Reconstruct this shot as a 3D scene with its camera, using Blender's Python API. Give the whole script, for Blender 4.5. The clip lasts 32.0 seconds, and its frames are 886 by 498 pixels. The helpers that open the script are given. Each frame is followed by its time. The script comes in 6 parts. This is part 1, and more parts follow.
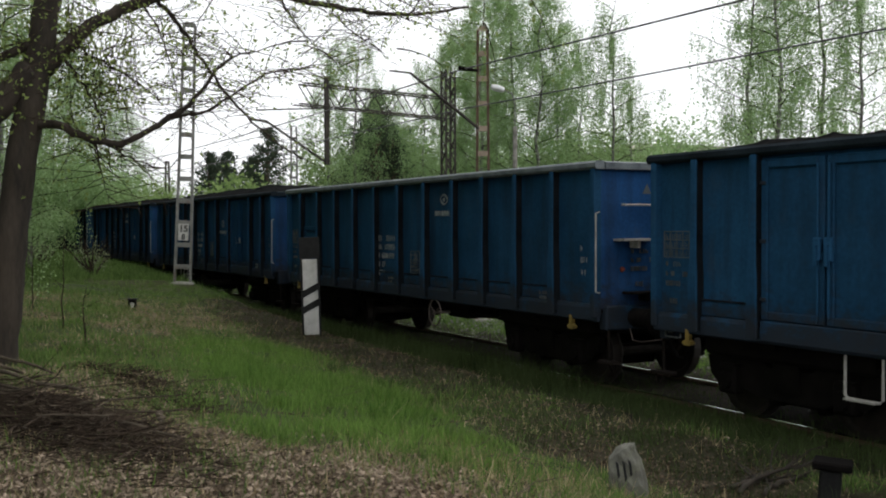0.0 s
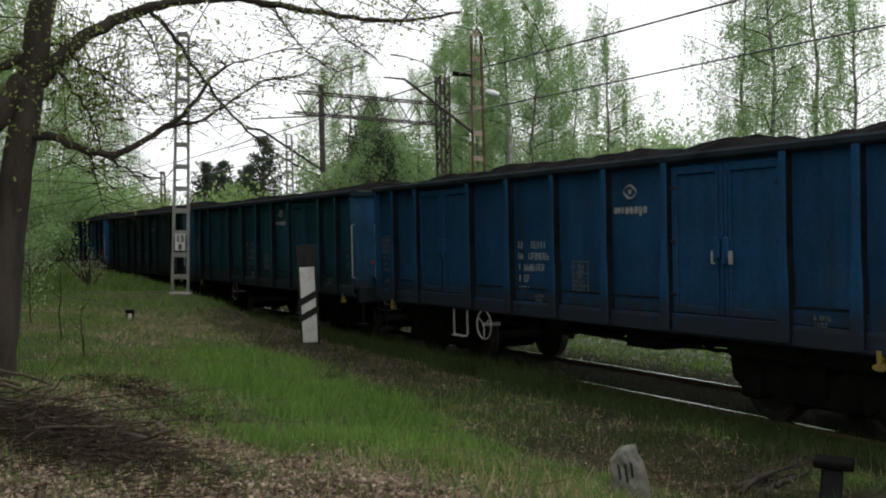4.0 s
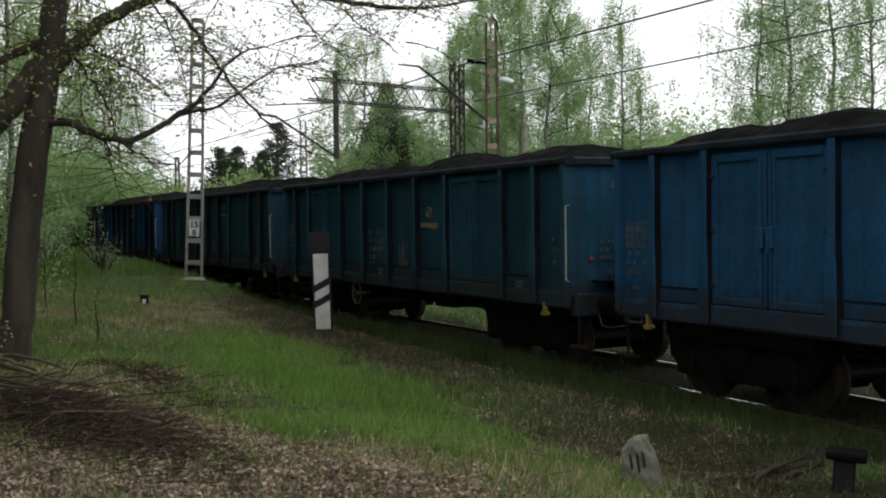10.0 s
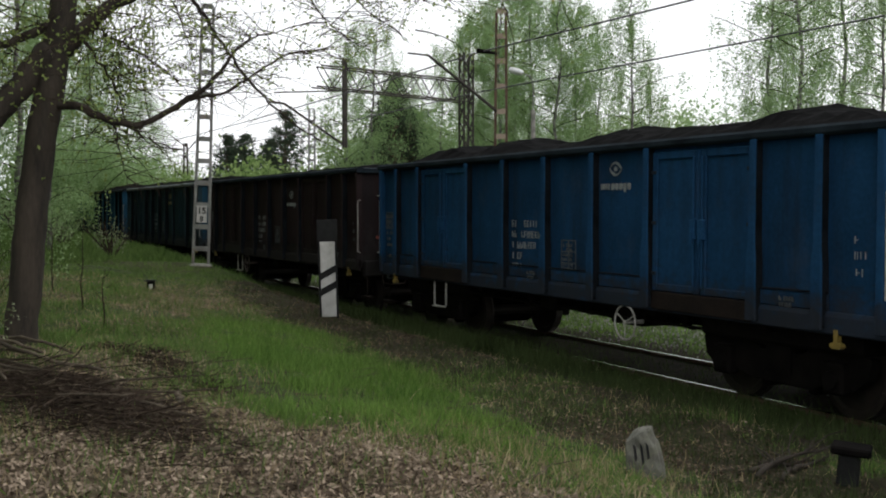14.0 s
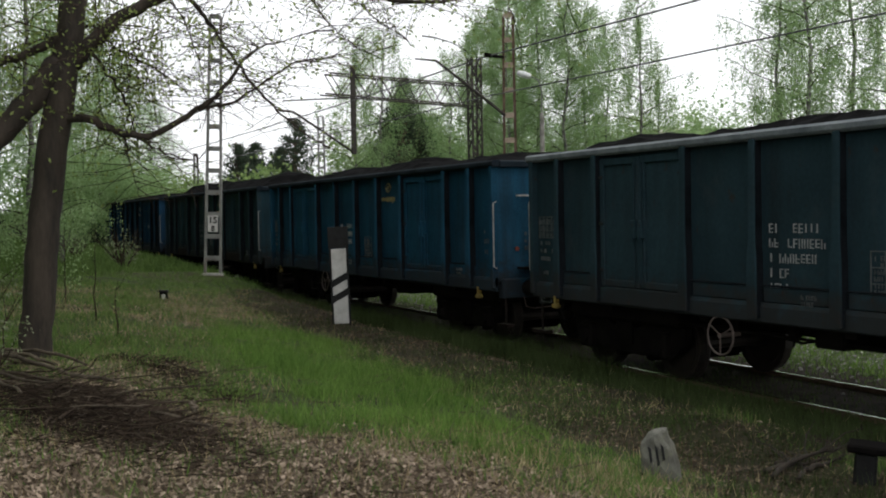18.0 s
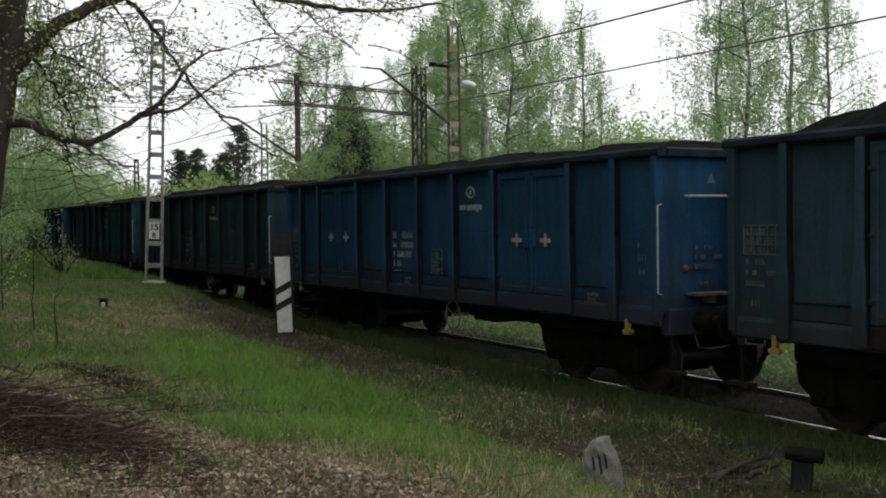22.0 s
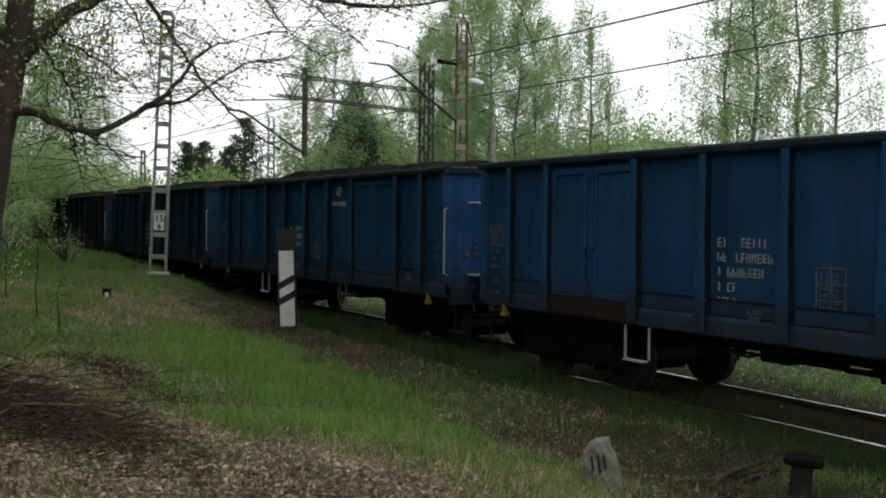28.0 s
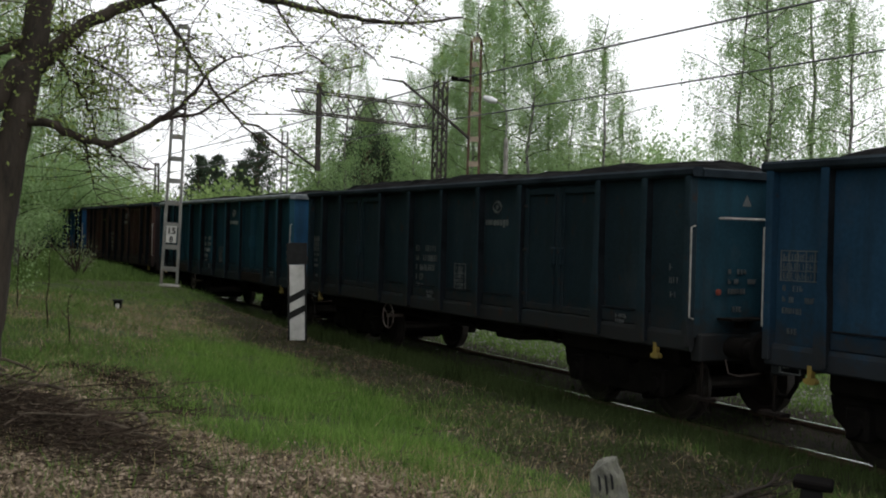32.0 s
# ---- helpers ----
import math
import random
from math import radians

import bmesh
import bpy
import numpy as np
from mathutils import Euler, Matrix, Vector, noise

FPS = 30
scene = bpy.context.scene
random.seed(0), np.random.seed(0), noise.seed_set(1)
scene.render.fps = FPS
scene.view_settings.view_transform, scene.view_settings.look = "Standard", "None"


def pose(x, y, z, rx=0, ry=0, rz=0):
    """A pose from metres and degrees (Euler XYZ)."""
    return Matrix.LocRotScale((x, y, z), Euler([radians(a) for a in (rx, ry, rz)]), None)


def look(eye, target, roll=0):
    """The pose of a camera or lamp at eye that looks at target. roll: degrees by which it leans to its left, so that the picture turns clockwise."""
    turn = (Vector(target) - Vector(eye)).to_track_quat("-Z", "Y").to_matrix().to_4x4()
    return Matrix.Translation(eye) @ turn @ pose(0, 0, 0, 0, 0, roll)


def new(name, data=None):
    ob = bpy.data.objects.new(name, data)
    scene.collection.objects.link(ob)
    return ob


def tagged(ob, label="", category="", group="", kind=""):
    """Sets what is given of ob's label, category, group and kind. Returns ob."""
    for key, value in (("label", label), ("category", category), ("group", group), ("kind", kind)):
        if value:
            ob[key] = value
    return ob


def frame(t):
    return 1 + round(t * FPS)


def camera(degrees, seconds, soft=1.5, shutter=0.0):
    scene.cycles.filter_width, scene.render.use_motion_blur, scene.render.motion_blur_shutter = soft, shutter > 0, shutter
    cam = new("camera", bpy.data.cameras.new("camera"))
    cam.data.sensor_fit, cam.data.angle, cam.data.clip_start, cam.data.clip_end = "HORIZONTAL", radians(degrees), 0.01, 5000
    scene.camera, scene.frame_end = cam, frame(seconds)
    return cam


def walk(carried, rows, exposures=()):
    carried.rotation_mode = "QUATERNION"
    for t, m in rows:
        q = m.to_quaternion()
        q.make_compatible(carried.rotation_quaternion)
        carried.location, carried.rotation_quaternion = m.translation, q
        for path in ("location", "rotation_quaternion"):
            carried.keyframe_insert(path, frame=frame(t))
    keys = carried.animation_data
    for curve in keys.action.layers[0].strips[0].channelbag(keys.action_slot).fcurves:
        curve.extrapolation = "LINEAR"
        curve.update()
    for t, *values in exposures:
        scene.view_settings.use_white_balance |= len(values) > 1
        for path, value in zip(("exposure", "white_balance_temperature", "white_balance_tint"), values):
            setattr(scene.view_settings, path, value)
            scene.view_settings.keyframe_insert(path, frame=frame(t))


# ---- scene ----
cam = camera(44.27, 32.0, soft=2.0)
PATH = [
    (0, look((0.006, 0.006, 2.329), (-17.784, 9.136, 1.912), -0.18)),
    (0.5, look((0.010, 0.004, 2.324), (-17.796, 9.100, 1.882), -0.46)),
    (1, look((0.002, 0.002, 2.326), (-17.813, 9.081, 1.913), -0.78)),
    (1.5, look((0.002, 0.003, 2.318), (-17.848, 9.017, 1.936), -1.07)),
    (2, look((0.002, 0.005, 2.320), (-17.847, 9.023, 2.054), -0.98)),
    (2.5, look((0.008, 0.012, 2.323), (-17.821, 9.071, 2.120), -0.88)),
    (3, look((-0.008, 0.005, 2.323), (-17.799, 9.138, 2.054), -1.10)),
    (3.5, look((0.001, 0.006, 2.323), (-17.772, 9.173, 2.031), -1.18)),
    (5.5, look((-0.001, 0.003, 2.320), (-17.733, 9.243, 1.840), -1.06)),
    (6, look((-0.009, 0.010, 2.319), (-17.733, 9.257, 1.719), -0.83)),
    (6.5, look((-0.013, 0.002, 2.316), (-17.703, 9.301, 1.536), -0.28)),
    (7, look((-0.020, -0.003, 2.316), (-17.627, 9.441, 1.427), 0.62)),
    (7.5, look((-0.026, -0.005, 2.314), (-17.567, 9.546, 1.277), 0.93)),
    (8, look((-0.018, -0.008, 2.319), (-17.530, 9.583, 1.162), 0.90)),
    (8.5, look((-0.018, -0.016, 2.322), (-17.575, 9.500, 1.221), 0.25)),
    (9, look((-0.009, -0.019, 2.323), (-17.663, 9.337, 1.427), 0.05)),
    (9.5, look((0.013, -0.013, 2.337), (-17.747, 9.155, 1.605), -0.43)),
    (10, look((0.005, -0.001, 2.333), (-17.867, 8.960, 1.791), -0.77)),
    (10.5, look((0.004, 0.005, 2.329), (-17.978, 8.749, 1.892), -0.66)),
    (11, look((0.009, 0.016, 2.324), (-18.034, 8.634, 1.889), -0.13)),
    (11.5, look((0.005, 0.017, 2.320), (-18.037, 8.632, 1.826), -0.30)),
    (12, look((0.005, 0.015, 2.320), (-18.022, 8.660, 1.802), -0.59)),
    (12.5, look((-0.001, 0.010, 2.328), (-18.019, 8.675, 1.809), -0.90)),
    (13, look((-0.003, 0.007, 2.320), (-18.004, 8.703, 1.728), -0.39)),
    (13.5, look((-0.003, 0.011, 2.317), (-17.964, 8.783, 1.640), -0.18)),
    (14, look((-0.008, 0.006, 2.316), (-17.932, 8.850, 1.597), 0.05)),
    (14.5, look((-0.008, 0.004, 2.321), (-17.894, 8.925, 1.629), -0.55)),
    (15, look((-0.001, 0.000, 2.327), (-17.953, 8.797, 1.723), -1.37)),
    (15.5, look((0.000, -0.000, 2.328), (-18.097, 8.495, 1.767), -1.40)),
    (17.5, look((-0.003, 0.003, 2.325), (-18.055, 8.586, 1.662), -1.60)),
    (18, look((-0.004, 0.009, 2.320), (-18.022, 8.668, 1.691), -1.06)),
    (18.5, look((-0.009, 0.010, 2.316), (-17.981, 8.761, 1.672), -0.89)),
    (19, look((-0.014, 0.013, 2.316), (-17.878, 8.973, 1.552), -0.67)),
    (19.5, look((-0.010, 0.000, 2.324), (-17.696, 9.306, 1.532), -0.50)),
    (20, look((-0.004, -0.008, 2.317), (-17.619, 9.432, 1.526), -0.54)),
    (20.5, look((-0.004, -0.015, 2.324), (-17.559, 9.539, 1.568), 0.21)),
    (21, look((0.009, -0.016, 2.328), (-17.362, 9.879, 1.761), -0.16)),
    (21.5, look((0.023, -0.024, 2.332), (-17.292, 9.970, 1.761), -0.19)),
    (22, look((0.014, -0.023, 2.334), (-17.531, 9.565, 1.835), -0.70)),
    (22.5, look((0.006, -0.021, 2.331), (-17.678, 9.308, 1.856), -0.35)),
    (23, look((0.002, -0.012, 2.326), (-17.761, 9.170, 1.932), -0.11)),
    (23.5, look((-0.000, 0.000, 2.321), (-17.851, 9.009, 1.868), -0.09)),
    (24, look((-0.010, 0.003, 2.321), (-17.837, 9.049, 1.702), 0.14)),
    (24.5, look((-0.011, 0.009, 2.316), (-17.796, 9.132, 1.612), 0.60)),
    (25, look((-0.011, -0.002, 2.323), (-17.736, 9.236, 1.624), 0.96)),
    (25.5, look((-0.006, 0.005, 2.324), (-17.664, 9.372, 1.637), 0.89)),
    (27.5, look((0.005, -0.008, 2.328), (-17.537, 9.583, 1.779), 0.98)),
    (28, look((0.013, -0.011, 2.328), (-17.572, 9.502, 1.788), 0.54)),
    (28.5, look((0.015, -0.009, 2.328), (-17.617, 9.420, 1.864), 0.51)),
    (29, look((0.015, -0.004, 2.329), (-17.667, 9.334, 1.925), 1.25)),
    (29.5, look((0.010, -0.005, 2.318), (-17.668, 9.337, 1.872), 1.34)),
    (30, look((0.010, -0.003, 2.325), (-17.668, 9.339, 1.907), 1.01)),
    (30.5, look((0.012, 0.002, 2.324), (-17.708, 9.269, 2.015), 0.57)),
    (31, look((0.013, 0.010, 2.328), (-17.706, 9.282, 2.049), 0.93)),
    (31.5, look((0.008, 0.013, 2.322), (-17.681, 9.342, 2.030), 1.41)),
    (32, look((0.010, 0.007, 2.321), (-17.683, 9.329, 2.086), 1.40)),
]
walk(cam, PATH)

# ---- world, sun ----
SUN_EL, SUN_AZ = radians(52), radians(35)   # azimuth from +y towards +x: beyond the train
world = bpy.data.worlds.new("sky")
scene.world = world
world.use_nodes = True
wn = world.node_tree.nodes
wl = world.node_tree.links
sky = wn.new("ShaderNodeTexSky")
sky.sky_type, sky.sun_disc = "NISHITA", False
sky.sun_elevation, sky.sun_rotation = SUN_EL, SUN_AZ
sky.air_density, sky.dust_density, sky.ozone_density = 1.0, 2.0, 1.0
hsv = wn.new("ShaderNodeHueSaturation")
hsv.inputs["Saturation"].default_value = 0.28
hsv.inputs["Value"].default_value = 1.0
wl.new(sky.outputs[0], hsv.inputs["Color"])
cloud = wn.new("ShaderNodeMix")
cloud.data_type = "RGBA"
cloud.inputs["Factor"].default_value = 0.86      # a closed bright cloud layer over the clear sky
cloud.inputs["B"].default_value = (8.4, 8.5, 8.7, 1)
wl.new(hsv.outputs[0], cloud.inputs["A"])
wl.new(cloud.outputs["Result"], wn["Background"].inputs["Color"])
wn["Background"].inputs["Strength"].default_value = 0.15
sun_data = bpy.data.lights.new("sun", "SUN")
sun_data.energy, sun_data.angle, sun_data.color = 0.6, radians(20), (1.0, 0.96, 0.9)
sun = new("sun", sun_data)
sun.matrix_world = look((math.sin(SUN_AZ) * 50, math.cos(SUN_AZ) * 50, math.tan(SUN_EL) * 50), (0, 0, 0))
scene.view_settings.exposure = 0.08

# ---- materials ----


def mat(name, c1, c2, rough=0.7, metal=0.0, scale=8.0, bump=0.3, fine=60.0, c3=None, c3_at=0.62, spec=0.4, stretch=(1, 1, 1), vary=0.0):
    """Two-scale noise between two colours, an optional third colour in patches, bump, and object-to-object variation."""
    m = bpy.data.materials.new(name)
    m.use_nodes = True
    n, l = m.node_tree.nodes, m.node_tree.links
    b = n["Principled BSDF"]
    tc = n.new("ShaderNodeTexCoord")
    mp = n.new("ShaderNodeMapping")
    mp.inputs["Scale"].default_value = stretch
    l.new(tc.outputs["Object"], mp.inputs["Vector"])
    big = n.new("ShaderNodeTexNoise")
    big.inputs["Scale"].default_value, big.inputs["Detail"].default_value = scale, 6
    sm = n.new("ShaderNodeTexNoise")
    sm.inputs["Scale"].default_value, sm.inputs["Detail"].default_value = fine, 3
    l.new(mp.outputs[0], big.inputs["Vector"])
    l.new(mp.outputs[0], sm.inputs["Vector"])
    add = n.new("ShaderNodeMath")
    add.operation = "ADD"
    half = n.new("ShaderNodeMath")
    half.operation = "MULTIPLY"
    half.inputs[1].default_value = 0.5
    l.new(sm.outputs["Fac"], half.inputs[0])
    l.new(big.outputs["Fac"], add.inputs[0])
    l.new(half.outputs[0], add.inputs[1])
    ramp = n.new("ShaderNodeValToRGB")
    ramp.color_ramp.elements[0].position, ramp.color_ramp.elements[1].position = 0.5, 1.0
    ramp.color_ramp.elements[0].color, ramp.color_ramp.elements[1].color = (*c1, 1), (*c2, 1)
    l.new(add.outputs[0], ramp.inputs[0])
    out = ramp.outputs[0]
    if c3:
        p = n.new("ShaderNodeTexNoise")
        p.inputs["Scale"].default_value, p.inputs["Detail"].default_value, p.inputs["Roughness"].default_value = scale * 0.6, 8, 0.7
        mp2 = n.new("ShaderNodeMapping")
        mp2.inputs["Location"].default_value = (3.1, 7.7, 1.3)
        mp2.inputs["Scale"].default_value = stretch
        l.new(tc.outputs["Object"], mp2.inputs["Vector"])
        l.new(mp2.outputs[0], p.inputs["Vector"])
        r2 = n.new("ShaderNodeValToRGB")
        r2.color_ramp.elements[0].position, r2.color_ramp.elements[1].position = c3_at - 0.06, c3_at + 0.06
        l.new(p.outputs["Fac"], r2.inputs[0])
        mx = n.new("ShaderNodeMix")
        mx.data_type = "RGBA"
        l.new(r2.outputs[0], mx.inputs["Factor"])
        l.new(out, mx.inputs["A"])
        mx.inputs["B"].default_value = (*c3, 1)
        out = mx.outputs["Result"]
    if vary:
        oi = n.new("ShaderNodeObjectInfo")
        mr = n.new("ShaderNodeMapRange")
        mr.inputs["To Min"].default_value, mr.inputs["To Max"].default_value = 1 - vary, 1 + vary
        l.new(oi.outputs["Random"], mr.inputs["Value"])
        hs = n.new("ShaderNodeHueSaturation")
        l.new(mr.outputs[0], hs.inputs["Value"])
        l.new(out, hs.inputs["Color"])
        out = hs.outputs[0]
    l.new(out, b.inputs["Base Color"])
    b.inputs["Roughness"].default_value, b.inputs["Metallic"].default_value = rough, metal
    b.inputs["Specular IOR Level"].default_value = spec
    if bump:
        bp = n.new("ShaderNodeBump")
        bp.inputs["Strength"].default_value, bp.inputs["Distance"].default_value = bump, 0.01
        l.new(add.outputs[0], bp.inputs["Height"])
        l.new(bp.outputs[0], b.inputs["Normal"])
    return m


def leaf_mat(name, c1, c2, through_light=0.45, scale=0.6):
    """Thin foliage: diffuse and translucent, varied from leaf to leaf and clump to clump."""
    m = bpy.data.materials.new(name)
    m.use_nodes = True
    n, l = m.node_tree.nodes, m.node_tree.links
    n.remove(n["Principled BSDF"])
    geo = n.new("ShaderNodeNewGeometry")
    tc = n.new("ShaderNodeTexCoord")
    ns = n.new("ShaderNodeTexNoise")
    ns.inputs["Scale"].default_value = scale
    l.new(tc.outputs["Object"], ns.inputs["Vector"])
    av = n.new("ShaderNodeMath")
    av.operation = "MULTIPLY_ADD"
    av.inputs[1].default_value = 0.45
    l.new(geo.outputs["Random Per Island"], av.inputs[0])
    sc = n.new("ShaderNodeMath")
    sc.operation = "MULTIPLY"
    sc.inputs[1].default_value = 0.6
    l.new(ns.outputs["Fac"], sc.inputs[0])
    l.new(sc.outputs[0], av.inputs[2])
    ramp = n.new("ShaderNodeValToRGB")
    ramp.color_ramp.elements[0].color, ramp.color_ramp.elements[1].color = (*c1, 1), (*c2, 1)
    ramp.color_ramp.elements[0].position, ramp.color_ramp.elements[1].position = 0.2, 0.8
    l.new(av.outputs[0], ramp.inputs[0])
    d = n.new("ShaderNodeBsdfDiffuse")
    t = n.new("ShaderNodeBsdfTranslucent")
    mx = n.new("ShaderNodeMixShader")
    mx.inputs[0].default_value = through_light
    l.new(ramp.outputs[0], d.inputs[0])
    l.new(ramp.outputs[0], t.inputs[0])
    l.new(d.outputs[0], mx.inputs[1])
    l.new(t.outputs[0], mx.inputs[2])
    l.new(mx.outputs[0], n["Material Output"].inputs["Surface"])
    return m


# dark flanks of the side posts: recess shade and grime in one colour
POST_WEB = mat("shaded_grimy_steel", (0.004, 0.005, 0.006), (0.016, 0.02, 0.024), 0.85, scale=3, fine=40, spec=0.05)
BROWN_SILL = mat("rust_brown_sill", (0.007, 0.006, 0.006), (0.022, 0.016, 0.013), 0.85, scale=2.5, fine=30, spec=0.08, vary=0.2)
COAL = mat("coal", (0.003, 0.003, 0.003), (0.011, 0.011, 0.0115), 0.95, scale=4, fine=30, bump=1.0, spec=0.02)
BLACK_STEEL = mat("grimy_black_steel", (0.0025, 0.0024, 0.0023), (0.01, 0.0085, 0.0075), 0.9, scale=5, fine=50, spec=0.06)
WHEEL = mat("wheel_steel", (0.008, 0.0065, 0.0055), (0.026, 0.02, 0.016), 0.65, 0.3, scale=6)
RAIL = mat("rusty_rail", (0.05, 0.03, 0.02), (0.12, 0.075, 0.05), 0.7, 0.3, scale=10)
RAIL_TOP = mat("polished_rail_head", (0.45, 0.45, 0.46), (0.65, 0.65, 0.66), 0.22, 1.0, scale=3, bump=0.05)
WHITE_PAINT = mat("weathered_white_paint", (0.38, 0.37, 0.34), (0.62, 0.61, 0.58), 0.6, scale=5, c3=(0.25, 0.2, 0.14), c3_at=0.68)
FADED = mat("faded_lettering", (0.03, 0.037, 0.04), (0.1, 0.108, 0.105), 0.7, scale=6, bump=0.1)
LETTER = mat("white_lettering", (0.1, 0.105, 0.105), (0.3, 0.31, 0.3), 0.6, scale=9, bump=0.1)
ORANGE = mat("yellow_emblem", (0.1, 0.08, 0.03), (0.25, 0.2, 0.085), 0.6, scale=8, bump=0.1)
YELLOW = mat("yellow_paint", (0.12, 0.085, 0.02), (0.27, 0.19, 0.045), 0.55, scale=9, c3=(0.12, 0.08, 0.04), c3_at=0.66)
RUSTY_GREY = mat("rusty_grey_metal", (0.045, 0.036, 0.032), (0.13, 0.1, 0.088), 0.7, 0.2, scale=9)
HANDRAIL = mat("pale_grab_rail", (0.18, 0.17, 0.15), (0.38, 0.37, 0.34), 0.55, scale=12)
BLACK_PAINT = mat("black_paint", (0.006, 0.006, 0.006), (0.02, 0.02, 0.02), 0.7, scale=6, spec=0.2)
SOOTY_RIM = mat("sooty_rim_paint", (0.006, 0.009, 0.012), (0.022, 0.032, 0.04), 0.85, scale=2, spec=0.06)
RED_MARK = mat("dull_red_paint", (0.1, 0.02, 0.015), (0.22, 0.05, 0.03), 0.6, scale=9)
GREY_RIM = mat("pale_worn_rim", (0.07, 0.085, 0.095), (0.17, 0.19, 0.2), 0.6, 0.1, scale=5)
CONCRETE = mat("weathered_concrete", (0.13, 0.125, 0.11), (0.34, 0.32, 0.29), 0.85, scale=5, c3=(0.1, 0.11, 0.07), c3_at=0.6)
GALV = mat("dull_grey_mast_paint", (0.13, 0.13, 0.12), (0.27, 0.27, 0.25), 0.65, 0.2, scale=3, c3=(0.16, 0.1, 0.06), c3_at=0.66)
RUST_MAST = mat("rust_brown_mast", (0.06, 0.035, 0.025), (0.14, 0.085, 0.058), 0.75, 0.2, scale=3)
PALE_BATTEN = mat("sun_bleached_batten", (0.25, 0.19, 0.14), (0.42, 0.34, 0.26), 0.7, 0.1, scale=5)
DARK_LATTICE = mat("dark_lattice_steel", (0.025, 0.022, 0.02), (0.07, 0.06, 0.05), 0.7, 0.3, scale=3)
WIRE = mat("wire_metal", (0.05, 0.05, 0.05), (0.12, 0.12, 0.12), 0.5, 0.6, scale=3, bump=0)
BARK = mat("dark_ridged_bark", (0.012, 0.009, 0.0065), (0.05, 0.038, 0.027), 0.9, scale=5, fine=30, bump=1.0, stretch=(1, 1, 0.25), c3=(0.03, 0.032, 0.02), c3_at=0.68)
TWIG = mat("thin_twig_bark", (0.016, 0.011, 0.008), (0.055, 0.04, 0.028), 0.9, scale=8, spec=0.1)
BIRCH_BARK = mat("grey_birch_bark", (0.04, 0.037, 0.033), (0.26, 0.25, 0.23), 0.75, scale=2.5, stretch=(1, 1, 2.5), c3=(0.06, 0.055, 0.05), c3_at=0.56)
PINE_BARK = mat("pine_bark", (0.06, 0.04, 0.03), (0.16, 0.1, 0.07), 0.85, scale=4)
DEADWOOD = mat("grey_dead_wood", (0.03, 0.0235, 0.016), (0.145, 0.118, 0.086), 0.9, scale=6, stretch=(0.4, 1, 1), spec=0.1, vary=0.4)
STONE = mat("lichened_granite", (0.055, 0.055, 0.044), (0.17, 0.167, 0.14), 0.85, scale=7, fine=90, c3=(0.14, 0.14, 0.1), c3_at=0.6, bump=0.8)
BALLAST = mat("grey_ballast_stone", (0.1, 0.098, 0.09), (0.24, 0.235, 0.22), 0.85, scale=3, vary=0.3)
PLASTER = mat("pale_render_wall", (0.6, 0.55, 0.48), (0.72, 0.68, 0.62), 0.8, scale=0.4)
GLASS_DARK = mat("dark_window_glass", (0.02, 0.025, 0.03), (0.05, 0.055, 0.06), 0.1, scale=2, bump=0)
LAMP_HEAD = mat("white_lamp_housing", (0.6, 0.6, 0.6), (0.75, 0.75, 0.75), 0.35, scale=4, bump=0)

BIRCH_LEAF = leaf_mat("birch_leaves", (0.145, 0.245, 0.086), (0.42, 0.57, 0.29), 0.6)
PALE_LEAF = leaf_mat("young_pale_leaves", (0.13, 0.22, 0.065), (0.36, 0.48, 0.19))
BUD_LEAF = leaf_mat("unfolding_leaves", (0.1, 0.14, 0.035), (0.34, 0.42, 0.14), 0.55, 2.0)
PINE_LEAF = leaf_mat("pine_needles", (0.03, 0.046, 0.031), (0.09, 0.118, 0.078), 0.28)
SHRUB_LEAF = leaf_mat("pale_shrub_leaves", (0.1, 0.13, 0.06), (0.28, 0.32, 0.2), 0.35, 3.0)
GRASS = leaf_mat("fresh_grass", (0.055, 0.12, 0.024), (0.21, 0.335, 0.08), 0.35, 0.5)
BANK_GRASS = leaf_mat("dull_bank_grass", (0.045, 0.085, 0.022), (0.16, 0.24, 0.075), 0.35, 0.9)
# grass along the track, its colour darkened to stand for shade
SHADED_GRASS = leaf_mat("shade_darkened_grass", (0.022, 0.034, 0.013), (0.08, 0.11, 0.042), 0.25, 0.8)
DRY_GRASS = leaf_mat("dry_grass", (0.18, 0.14, 0.07), (0.46, 0.38, 0.23), 0.25, 0.8)
LITTER = leaf_mat("dead_leaves", (0.024, 0.016, 0.01), (0.45, 0.36, 0.27), 0.1, 3.5)
# darker copy of the dead leaves, for the shaded slope by the track
SHADED_LITTER = leaf_mat("shade_darkened_leaves", (0.015, 0.012, 0.007), (0.2, 0.155, 0.11), 0.1, 3.5)
BLOSSOM = leaf_mat("white_flowers", (0.6, 0.6, 0.55), (0.8, 0.8, 0.75), 0.3)

# ---- helpers of this scene ----


